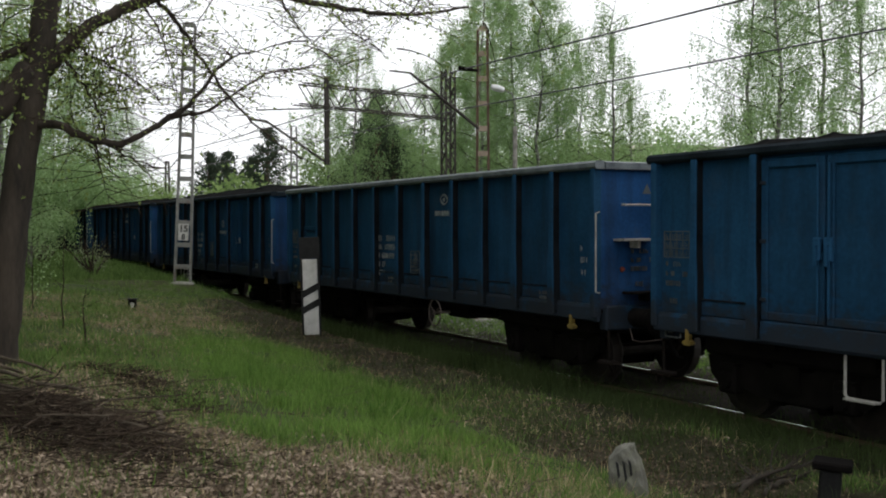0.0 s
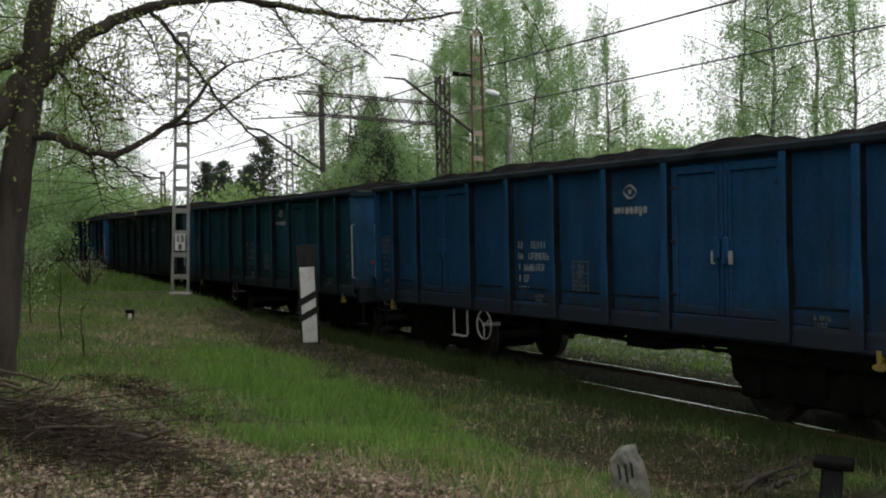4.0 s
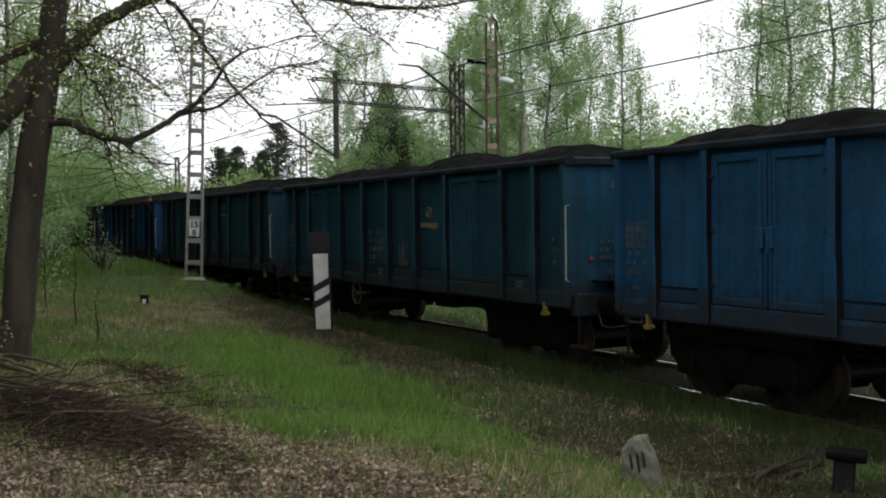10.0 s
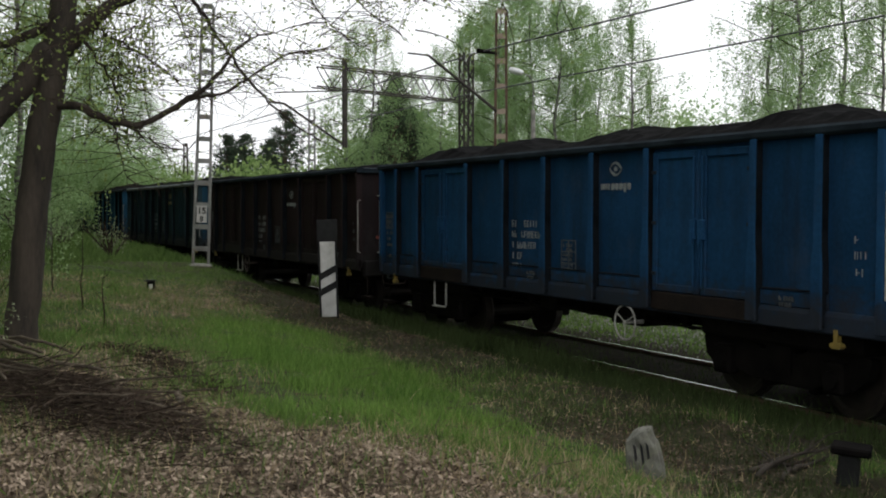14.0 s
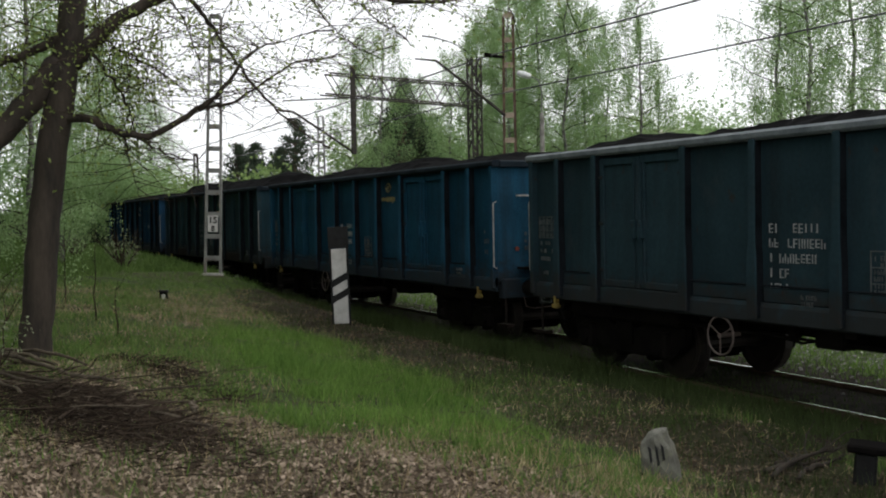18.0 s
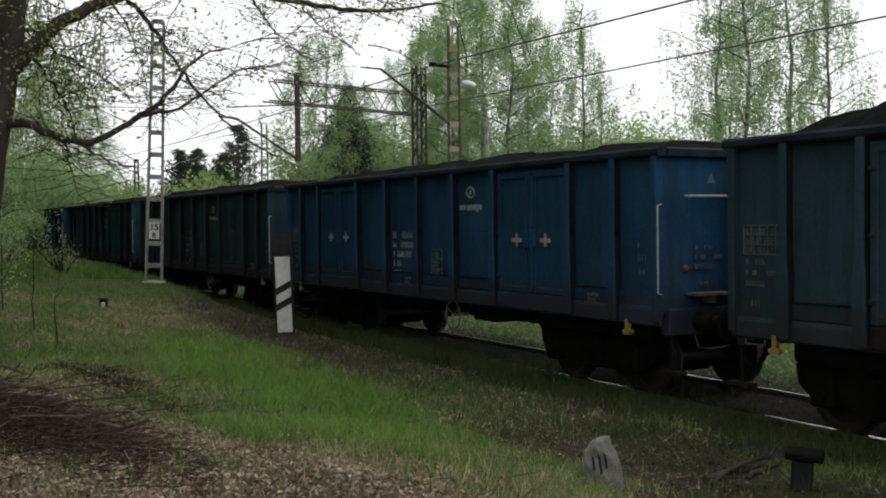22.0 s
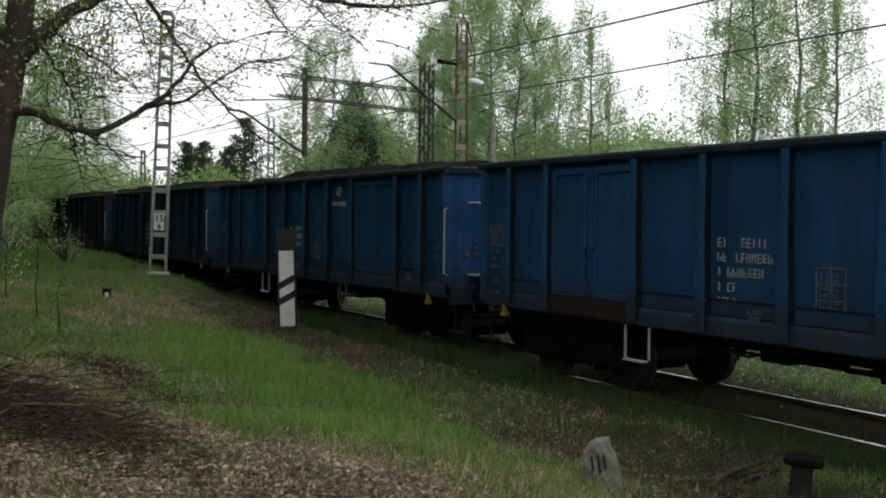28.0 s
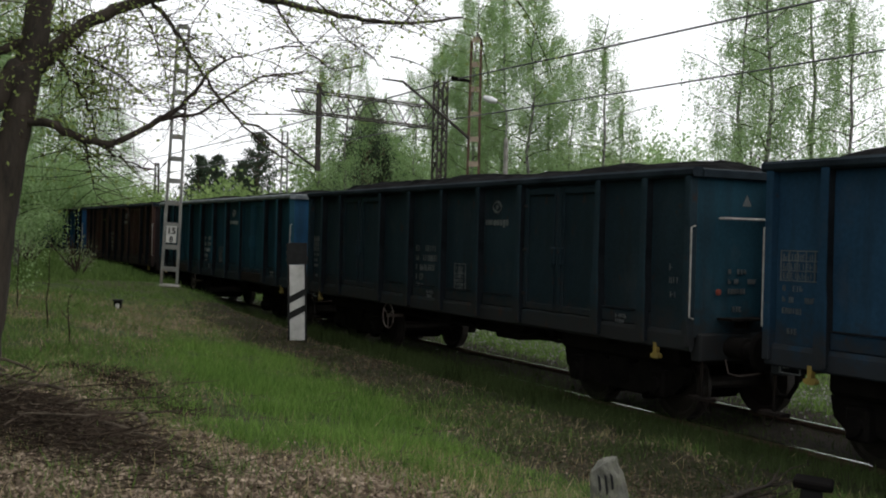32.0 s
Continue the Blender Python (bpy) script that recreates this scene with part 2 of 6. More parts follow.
class Build:
    """Collects boxes, tubes and leaves into one mesh."""

    def __init__(self):
        self.v, self.f = [], []

    def add(self, v, f):
        k = len(self.v)
        self.v += [tuple(p) for p in v]
        self.f += [tuple(i + k for i in q) for q in f]
        return self

    def box(self, x0, x1, y0, y1, z0, z1):
        v = [(x, y, z) for z in (z0, z1) for y in (y0, y1) for x in (x0, x1)]
        return self.add(v, [(0, 2, 3, 1), (4, 5, 7, 6), (0, 1, 5, 4), (2, 6, 7, 3), (0, 4, 6, 2), (1, 3, 7, 5)])

    def chamfer(self, x0, x1, y0, y1, z0, z1, c):
        """A box whose corners are cut by c round the x-y, y-z and z-x edges."""
        bm = bmesh.new()
        bmesh.ops.create_cube(bm, size=1)
        for p in bm.verts:
            p.co = Vector(((x0 + x1) / 2 + p.co.x * (x1 - x0), (y0 + y1) / 2 + p.co.y * (y1 - y0), (z0 + z1) / 2 + p.co.z * (z1 - z0)))
        bmesh.ops.bevel(bm, geom=bm.edges[:], offset=c, segments=1, affect="EDGES")
        bm.verts.index_update()
        self.add([p.co[:] for p in bm.verts], [[q.index for q in face.verts] for face in bm.faces])
        bm.free()
        return self

    def extrude(self, outline, axis, a, b):
        """A closed outline of (u, v) pairs drawn out along an axis from a to b."""
        n = len(outline)
        put = {"x": lambda u, w, s: (s, u, w), "y": lambda u, w, s: (u, s, w), "z": lambda u, w, s: (u, w, s)}[axis]
        v = [put(u, w, s) for s in (a, b) for u, w in outline]
        f = [(i, (i + 1) % n, n + (i + 1) % n, n + i) for i in range(n)]
        return self.add(v, f + [tuple(range(n - 1, -1, -1)), tuple(range(n, 2 * n))])

    def tube(self, pts, radii, sides=6):
        pts = [Vector(p) for p in pts]
        if not hasattr(radii, "__len__"):
            radii = [radii] * len(pts)
        v, f = [], []
        ref = Vector((0.31, 0.17, 0.93))
        for i, p in enumerate(pts):
            d = (pts[min(i + 1, len(pts) - 1)] - pts[max(i - 1, 0)]).normalized()
            a = d.cross(ref)
            a = a.normalized() if a.length > 0.05 else d.cross(Vector((1, 0, 0))).normalized()
            b = d.cross(a)
            for k in range(sides):
                w = 2 * math.pi * k / sides
                v.append(p + (a * math.cos(w) + b * math.sin(w)) * radii[i])
        for i in range(len(pts) - 1):
            for k in range(sides):
                j = (k + 1) % sides
                f.append((i * sides + k, i * sides + j, (i + 1) * sides + j, (i + 1) * sides + k))
        f.append(tuple(range(sides - 1, -1, -1)))
        f.append(tuple(range((len(pts) - 1) * sides, len(pts) * sides)))
        return self.add(v, f)

    def lathe(self, profile, centre, axis="y", sides=20):
        """Turns (radius, offset) pairs round an axis through centre."""
        v, f = [], []
        for r, o in profile:
            for k in range(sides):
                w = 2 * math.pi * k / sides
                a, b = r * math.cos(w), r * math.sin(w)
                q = {"x": (o, a, b), "y": (a, o, b), "z": (a, b, o)}[axis]
                v.append((centre[0] + q[0], centre[1] + q[1], centre[2] + q[2]))
        n = len(profile)
        for i in range(n - 1):
            for k in range(sides):
                j = (k + 1) % sides
                f.append((i * sides + k, i * sides + j, (i + 1) * sides + j, (i + 1) * sides + k))
        f.append(tuple(range(sides)))
        f.append(tuple(range((n - 1) * sides, n * sides)))
        return self.add(v, f)

    def mesh(self, name, material, smooth=False):
        me = bpy.data.meshes.new(name)
        me.from_pydata(self.v, [], self.f)
        me.materials.append(material)
        if smooth:
            me.shade_smooth()
        me.update()
        return me


def part(name, data, parent, label="", loc=(0, 0, 0), rot=(0, 0, 0), material=None):
    """One mesh as a part of its thing; shared mesh data may take a material of its own."""
    ob = new(name, data)
    ob.parent = parent
    ob.location, ob.rotation_euler = loc, rot
    if material:
        ob.material_slots[0].link = "OBJECT"
        ob.material_slots[0].material = material
    if label:
        ob["label"] = label
    return ob


def leaf_mesh(name, centres, size, material, seed, flat=0.0, long=1.0, droop=0.0, corners=4):
    """Many small pointed leaves, one island each, turned at random."""
    rng = np.random.default_rng(seed)
    c = np.asarray(centres, float)
    n = len(c)
    a = rng.normal(size=(n, 3))
    a[:, 2] = a[:, 2] * (1 - flat) - droop
    a /= np.linalg.norm(a, axis=1)[:, None]
    b = np.cross(a, rng.normal(size=(n, 3)) * np.array([1, 1, 1 - flat * 0.9]))
    b /= np.linalg.norm(b, axis=1)[:, None]
    s = (size * rng.uniform(0.6, 1.25, n))[:, None]
    if corners == 4:
        v = np.stack([c + a * s * long, c + b * s * 0.55, c - a * s * long, c - b * s * 0.55], 1).reshape(-1, 3)
    else:
        v = np.stack([c + a * s * long, c + b * s * 0.7 - a * s * 0.5, c - b * s * 0.7 - a * s * 0.6], 1).reshape(-1, 3)
    me = bpy.data.meshes.new(name)
    me.vertices.add(corners * n)
    me.vertices.foreach_set("co", v.ravel())
    me.loops.add(corners * n)
    me.loops.foreach_set("vertex_index", np.arange(corners * n))
    me.polygons.add(n)
    me.polygons.foreach_set("loop_start", np.arange(0, corners * n, corners))
    me.update(calc_edges=True)
    me.materials.append(material)
    return me


def blade_mesh(name, base, height, width, material, seed, lean=0.5):
    """Grass blades: narrow triangles that lean."""
    rng = np.random.default_rng(seed)
    n = len(base)
    h = np.asarray(height)[:, None]
    w = rng.uniform(0, 2 * np.pi, n)
    side = np.stack([np.cos(w), np.sin(w), 0 * w], 1) * (width * rng.uniform(0.6, 1.4, n))[:, None]
    w2 = rng.uniform(0, 2 * np.pi, n)
    off = np.stack([np.cos(w2), np.sin(w2), 0 * w], 1) * (rng.uniform(0, lean, n)[:, None] * h)
    tip = base + off + np.array([0, 0, 1.0]) * h * rng.uniform(0.7, 1.0, n)[:, None]
    v = np.stack([base - side, base + side, tip], 1).reshape(-1, 3)
    me = bpy.data.meshes.new(name)
    me.vertices.add(3 * n)
    me.vertices.foreach_set("co", v.ravel())
    me.loops.add(3 * n)
    me.loops.foreach_set("vertex_index", np.arange(3 * n))
    me.polygons.add(n)
    me.polygons.foreach_set("loop_start", np.arange(0, 3 * n, 3))
    me.update(calc_edges=True)
    me.materials.append(material)
    return me


def smooth(a, b, x):
    t = np.clip((np.asarray(x, float) - a) / (b - a), 0, 1)
    return t * t * (3 - 2 * t)


def lattice_noise(x, y, cell, seed):
    """Smooth value noise in 0..1 on arrays."""
    rng = np.random.default_rng(seed)
    g = rng.random((64, 64))
    u, w = np.asarray(x) / cell + 1000.0, np.asarray(y) / cell + 1000.0
    i, j = np.floor(u).astype(int), np.floor(w).astype(int)
    fu, fw = u - i, w - j
    fu, fw = fu * fu * (3 - 2 * fu), fw * fw * (3 - 2 * fw)
    p = lambda a, b: g[a % 64, b % 64]
    return (p(i, j) * (1 - fu) + p(i + 1, j) * fu) * (1 - fw) + (p(i, j + 1) * (1 - fu) + p(i + 1, j + 1) * fu) * fw


TRACK_Y = 10.22


def height(x, y):
    """The ground: a bank on this side that rises to the far end, the flat track bed, flat land beyond."""
    x, y = np.asarray(x, float), np.asarray(y, float)
    upper = np.interp(x, [-400, -90, -60, -40, -25, -15, 0, 30], [1.5, 1.45, 1.3, 1.1, 0.9, 0.72, 0.7, 0.6])
    lip = np.interp(x, [-400, -90, -60, -45, -30, -20, -10, 0, 30], [1.4, 1.35, 1.22, 1.08, 0.84, 0.22, 0.0, -0.05, -0.05])
    z = upper + (lip - upper) * smooth(2.0, 7.2, y)
    z = z + (-0.07 - z) * smooth(7.3, 9.0, y)
    z = z + (0.12 * smooth(13.5, 20, y))
    bumps = (lattice_noise(x, y, 1.3, 5) - 0.5) * 0.10 + (lattice_noise(x, y, 0.35, 6) - 0.5) * 0.035
    fade = 1 - smooth(8.2, 9.0, y) * (1 - smooth(12.0, 14.0, y)) * 0.8
    return z + bumps * fade


def inside(outline_pts, x, y):
    """1 inside a closed outline on the plan, 0 outside."""
    x, y = np.asarray(x, float), np.asarray(y, float)
    hit = np.zeros(np.broadcast(x, y).shape, bool)
    for (ax, ay), (bx, by) in zip(outline_pts, outline_pts[1:] + outline_pts[:1]):
        if ay != by:
            hit ^= ((ay > y) != (by > y)) & (x < (bx - ax) * (y - ay) / (by - ay) + ax)
    return hit.astype(float)


def patch_share(outline_pts, x, y, seed, ragged=0.7):
    """A patch of ground with a ragged, slightly blurred edge."""
    total = 0.0
    for k in range(3):
        u = x + (lattice_noise(x, y, 0.9, seed) - 0.5) * 2.4 * ragged + (lattice_noise(x, y, 0.25, seed + 7 + k) - 0.5) * 1.1 * ragged
        w = y + (lattice_noise(x, y, 0.7, seed + 3) - 0.5) * 1.2 * ragged + (lattice_noise(x, y, 0.22, seed + 17 + k) - 0.5) * 0.7 * ragged
        total = total + inside(outline_pts, u + (k - 1) * 0.25, w + (k - 1) * 0.18)
    return total / 3


LUSH = [(-14.6, 3.3), (-16.6, 3.9), (-18.4, 5.0), (-18.8, 5.8), (-17.0, 6.0), (-13.8, 5.7), (-11.5, 5.6), (-9.8, 5.5), (-7.6, 4.9), (-7.2, 3.9), (-8.1, 3.4), (-8.3, 2.5), (-9.8, 2.5), (-11.2, 3.1), (-12.6, 3.3)]
BARE_BANK = [(-26.0, 7.0), (-22.4, 6.4), (-18.9, 6.4), (-14.6, 5.9), (-11.5, 6.0), (-9.5, 5.8), (-7.8, 5.4), (-5.0, 5.4), (-4.0, 7.4), (-8.2, 7.9), (-11.0, 7.9), (-15.0, 8.3), (-21.0, 8.8), (-26.0, 8.6)]
DULL = [(-17.2, 2.9), (-19.4, 3.3), (-23.0, 4.6), (-24.0, 6.6), (-20.0, 6.6), (-19.8, 5.0)]


def bank_share(x, y):
    """1 on the bare brown slope of soil and old leaves beside the track."""
    return patch_share(BARE_BANK, x, y, 51, 0.8) * (1 - 0.75 * np.exp(-((x + 12.0) / 2.3) ** 2))


def litter_share(x, y):
    """1 where dead leaves cover the ground, 0 where grass does."""
    d = np.hypot(x, y)
    near = (1 - smooth(8.2, 9.2, d + (lattice_noise(x, y, 0.9, 11) - 0.5) * 2.4)) * (0.55 + 0.7 * lattice_noise(x, y, 0.5, 14)) * (1 - 0.8 * smooth(2.9, 4.2, y))
    near = np.maximum(near, 0.95 * np.exp(-((x + 10.2) / 2.6) ** 2 - ((y - 1.5) / 1.1) ** 2) * (0.6 + 0.6 * lattice_noise(x, y, 0.6, 17)))
    dull = 0.62 * patch_share(DULL, x, y, 61, 0.8)
    brown = smooth(0.55, 0.8, lattice_noise(x, y, 2.2, 12)) * 0.4 * smooth(9, 14, d)
    return np.clip(np.maximum(np.maximum(near, dull), np.maximum(brown, (0.25 + 0.6 * lattice_noise(x, y, 0.6, 23)) * bank_share(x, y))) * (1 - 0.9 * lush_share(x, y)), 0, 1)


def lush_share(x, y):
    """1 in the lush patch of new grass along the middle of the bank."""
    return patch_share(LUSH, x, y, 41)


def shade_share(x, y):
    """1 where shade along the track is put into the colour of the dark soil."""
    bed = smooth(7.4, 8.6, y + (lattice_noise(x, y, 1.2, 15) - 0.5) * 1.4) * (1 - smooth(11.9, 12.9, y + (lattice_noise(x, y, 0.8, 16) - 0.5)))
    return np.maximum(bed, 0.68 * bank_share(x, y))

# ---- ground ----


def ground_material():
    m = bpy.data.materials.new("grass_and_leaf_litter")
    m.use_nodes = True
    n, l = m.node_tree.nodes, m.node_tree.links
    b = n["Principled BSDF"]
    tc = n.new("ShaderNodeTexCoord")
    cols = []
    for c1, c2, sc in (((0.018, 0.028, 0.009), (0.07, 0.09, 0.03), 3.0), ((0.02, 0.014, 0.009), (0.13, 0.095, 0.065), 14.0)):
        ns = n.new("ShaderNodeTexNoise")
        ns.inputs["Scale"].default_value, ns.inputs["Detail"].default_value, ns.inputs["Roughness"].default_value = sc, 10, 0.75
        l.new(tc.outputs["Object"], ns.inputs["Vector"])
        r = n.new("ShaderNodeValToRGB")
        r.color_ramp.elements[0].position, r.color_ramp.elements[1].position = 0.35, 0.7
        r.color_ramp.elements[0].color, r.color_ramp.elements[1].color = (*c1, 1), (*c2, 1)
        l.new(ns.outputs["Fac"], r.inputs[0])
        cols.append(r)
    at = n.new("ShaderNodeAttribute")
    at.attribute_name = "cover"
    mx = n.new("ShaderNodeMix")
    mx.data_type = "RGBA"
    l.new(at.outputs["Fac"], mx.inputs["Factor"])
    l.new(cols[0].outputs[0], mx.inputs["A"])
    l.new(cols[1].outputs[0], mx.inputs["B"])
    # shade beside the track, mixed into the ground colour as near-black soil
    track_shade = n.new("ShaderNodeAttribute")
    track_shade.attribute_name = "track_shade"
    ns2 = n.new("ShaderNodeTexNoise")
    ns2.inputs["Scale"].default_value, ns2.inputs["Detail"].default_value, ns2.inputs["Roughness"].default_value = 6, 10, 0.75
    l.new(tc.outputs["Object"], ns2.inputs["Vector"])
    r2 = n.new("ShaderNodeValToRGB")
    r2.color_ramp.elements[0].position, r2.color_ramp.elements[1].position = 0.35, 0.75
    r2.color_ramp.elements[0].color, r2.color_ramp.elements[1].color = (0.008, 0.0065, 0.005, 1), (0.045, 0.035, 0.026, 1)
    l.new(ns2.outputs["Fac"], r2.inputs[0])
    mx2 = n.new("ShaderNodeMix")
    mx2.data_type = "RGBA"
    l.new(track_shade.outputs["Fac"], mx2.inputs["Factor"])
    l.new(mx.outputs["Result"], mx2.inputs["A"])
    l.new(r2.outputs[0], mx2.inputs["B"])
    l.new(mx2.outputs["Result"], b.inputs["Base Color"])
    b.inputs["Roughness"].default_value = 0.95
    b.inputs["Specular IOR Level"].default_value = 0.1
    ns = n.new("ShaderNodeTexNoise")
    ns.inputs["Scale"].default_value, ns.inputs["Detail"].default_value = 22, 6
    l.new(tc.outputs["Object"], ns.inputs["Vector"])
    bp = n.new("ShaderNodeBump")
    bp.inputs["Strength"].default_value, bp.inputs["Distance"].default_value = 0.9, 0.03
    l.new(ns.outputs["Fac"], bp.inputs["Height"])
    l.new(bp.outputs[0], b.inputs["Normal"])
    return m


def make_ground():
    xs = np.concatenate([[-3000, -1200, -500, -300, -200, -140, -110], np.arange(-90, -32, 1.5), np.arange(-32, 4, 0.2), np.arange(4, 20, 2), [30, 60, 150, 400, 1200, 3000]])
    ys = np.concatenate([[-3000, -1000, -300, -100, -40, -20, -10, -5], np.arange(-3, 9.4, 0.2), np.arange(9.4, 22, 0.6), [24, 28, 35, 50, 80, 150, 300, 1000, 3000]])
    gx, gy = np.meshgrid(xs, ys)
    gz = height(gx, gy)
    nx, ny = len(xs), len(ys)
    i = np.arange(nx * ny).reshape(ny, nx)
    f = np.stack([i[:-1, :-1], i[:-1, 1:], i[1:, 1:], i[1:, :-1]], -1).reshape(-1, 4)
    me = bpy.data.meshes.new("ground")
    me.from_pydata(np.stack([gx, gy, gz], -1).reshape(-1, 3).tolist(), [], f.tolist())
    me.shade_smooth()
    at = me.attributes.new("cover", "FLOAT", "POINT")
    at.data.foreach_set("value", litter_share(gx, gy).ravel())
    at = me.attributes.new("track_shade", "FLOAT", "POINT")
    at.data.foreach_set("value", shade_share(gx, gy).ravel())
    me.materials.append(ground_material())
    return tagged(new("ground", me), "uneven bank of spring grass and dead leaves", "ground", kind="structure")


make_ground()

# ---- track ----
RAIL_PROFILE = [(-0.07, -0.17), (0.07, -0.17), (0.07, -0.155), (0.012, -0.135), (0.012, -0.045), (0.034, -0.035), (0.034, -0.006), (-0.034, -0.006), (-0.034, -0.035), (-0.012, -0.045), (-0.012, -0.135), (-0.07, -0.155)]


def make_track():
    track = tagged(new("railway_track"), "single railway track sunk in grass, rails worn bright", "track", kind="structure")
    for y in (TRACK_Y - 0.755, TRACK_Y + 0.755):
        r = part("rail", Build().extrude([(y + u, w) for u, w in RAIL_PROFILE], "x", -420, 160).mesh("rail", RAIL), track)
        part("rail_head", Build().extrude([(y - 0.034, -0.006), (y + 0.034, -0.006), (y + 0.028, 0.0), (y - 0.028, 0.0)], "x", -420, 160).mesh("rail_head", RAIL_TOP), r, "polished running surface")
    rng = np.random.default_rng(3)
    n = 9000
    c = np.stack([rng.uniform(-60, 6, n), TRACK_Y + 2.9 + rng.normal(0, 0.8, n), 0 * np.ones(n)], 1)
    c[:, 2] = height(c[:, 0], c[:, 1]) + 0.01
    v, f = [], []
    octa = np.array([(1, 0, 0), (0, 1, 0), (-1, 0, 0), (0, -1, 0), (0, 0, 0.8), (0, 0, -0.5)], float)
    faces = [(0, 1, 4), (1, 2, 4), (2, 3, 4), (3, 0, 4), (1, 0, 5), (2, 1, 5), (3, 2, 5), (0, 3, 5)]
    for k in range(n):
        s = rng.uniform(0.015, 0.035) * rng.uniform(0.7, 1.3, 3)
        b = len(v)
        v += (octa * s + rng.normal(0, 0.004, (6, 3)) + c[k]).tolist()
        f += [tuple(b + q for q in t) for t in faces]
    me = bpy.data.meshes.new("ballast")
    me.from_pydata(v, [], f)
    me.materials.append(BALLAST)
    tagged(new("ballast", me), "grey crushed stone spread along the far side of the track", "ballast", kind="stuff")


make_track()

# ---- wagons ----
LENGTH, PITCH, HALF_W = 12.8, 14.04, 1.53
POSTS = [-5.55, -4.55, -2.55, -1.28, 0.0, 1.28, 2.55, 4.55, 5.55]
PLAIN_POSTS = [-5.45, -4.35, -3.3, -2.25, -1.15, -0.03, 1.1, 2.2, 3.25, 4.3, 5.35]
DOORS = [(-4.49, -3.565), (-3.535, -2.61), (2.61, 3.535), (3.565, 4.49)]
SIDE_Y, TOP_Z, SILL_Z = -1.43, 3.22, 1.06

PAINTS = {}


def paint(name, c, dust=(0.022, 0.021, 0.02), rust=0.66):
    """Sooty wagon paint: patchy fading, upright streaks, dust caked on the lowest boards, rust spots."""
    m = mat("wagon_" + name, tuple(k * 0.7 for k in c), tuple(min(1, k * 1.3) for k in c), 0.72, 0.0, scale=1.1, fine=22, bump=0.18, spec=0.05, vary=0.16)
    n, l = m.node_tree.nodes, m.node_tree.links
    b = n["Principled BSDF"]
    src = b.inputs["Base Color"].links[0].from_socket
    tc = n.new("ShaderNodeTexCoord")
    geo = n.new("ShaderNodeSeparateXYZ")
    l.new(tc.outputs["Object"], geo.inputs[0])

    def layer(scale, stretch, lo, hi, colour, amount, low=False):
        nonlocal src
        mp = n.new("ShaderNodeMapping")
        mp.inputs["Scale"].default_value = stretch
        l.new(tc.outputs["Object"], mp.inputs["Vector"])
        ns = n.new("ShaderNodeTexNoise")
        ns.inputs["Scale"].default_value, ns.inputs["Detail"].default_value, ns.inputs["Roughness"].default_value = scale, 9, 0.68
        l.new(mp.outputs[0], ns.inputs["Vector"])
        fac = ns.outputs["Fac"]
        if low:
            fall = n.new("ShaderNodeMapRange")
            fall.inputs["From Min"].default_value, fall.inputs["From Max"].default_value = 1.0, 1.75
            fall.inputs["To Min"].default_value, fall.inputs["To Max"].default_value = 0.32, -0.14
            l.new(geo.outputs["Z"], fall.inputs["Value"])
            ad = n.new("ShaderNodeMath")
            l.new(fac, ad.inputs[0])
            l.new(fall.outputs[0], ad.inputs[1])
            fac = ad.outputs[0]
        mr = n.new("ShaderNodeMapRange")
        mr.inputs["From Min"].default_value, mr.inputs["From Max"].default_value = lo, hi
        mr.inputs["To Max"].default_value = amount
        l.new(fac, mr.inputs["Value"])
        mx = n.new("ShaderNodeMix")
        mx.data_type = "RGBA"
        l.new(mr.outputs[0], mx.inputs["Factor"])
        l.new(src, mx.inputs["A"])
        mx.inputs["B"].default_value = (*colour, 1)
        src = mx.outputs["Result"]

    layer(1.3, (2.0, 2.0, 0.22), 0.48, 0.72, (0.012, 0.013, 0.014), 0.6)
    layer(1.6, (1, 1, 0.6), 0.55, 0.72, tuple(k * 0.45 + 0.03 for k in c), 0.55)
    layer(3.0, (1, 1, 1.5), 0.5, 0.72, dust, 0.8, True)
    layer(6.0, (1, 1, 0.5), rust, rust + 0.06, (0.034, 0.019, 0.013), 0.7)
    l.new(src, b.inputs["Base Color"])
    PAINTS[name] = m
    return m


paint("teal", (0.013, 0.046, 0.066))
paint("dark_teal", (0.015, 0.043, 0.056), rust=0.63)
paint("blue", (0.013, 0.053, 0.107))
paint("slate", (0.012, 0.033, 0.058), rust=0.63)
paint("royal", (0.011, 0.045, 0.1))
paint("bright_blue", (0.012, 0.05, 0.135), rust=0.7)
paint("sky_teal", (0.012, 0.053, 0.09))
paint("maroon", (0.019, 0.0125, 0.0125), rust=0.66)
paint("brown", (0.05, 0.028, 0.023), rust=0.6)
paint("black_green", (0.018, 0.036, 0.044), rust=0.62)
paint("steel_blue", (0.013, 0.045, 0.086))
paint("sooty", (0.012, 0.022, 0.028), rust=0.6)
paint("pale_grey", (0.22, 0.23, 0.24), rust=0.68)

MESH = {}


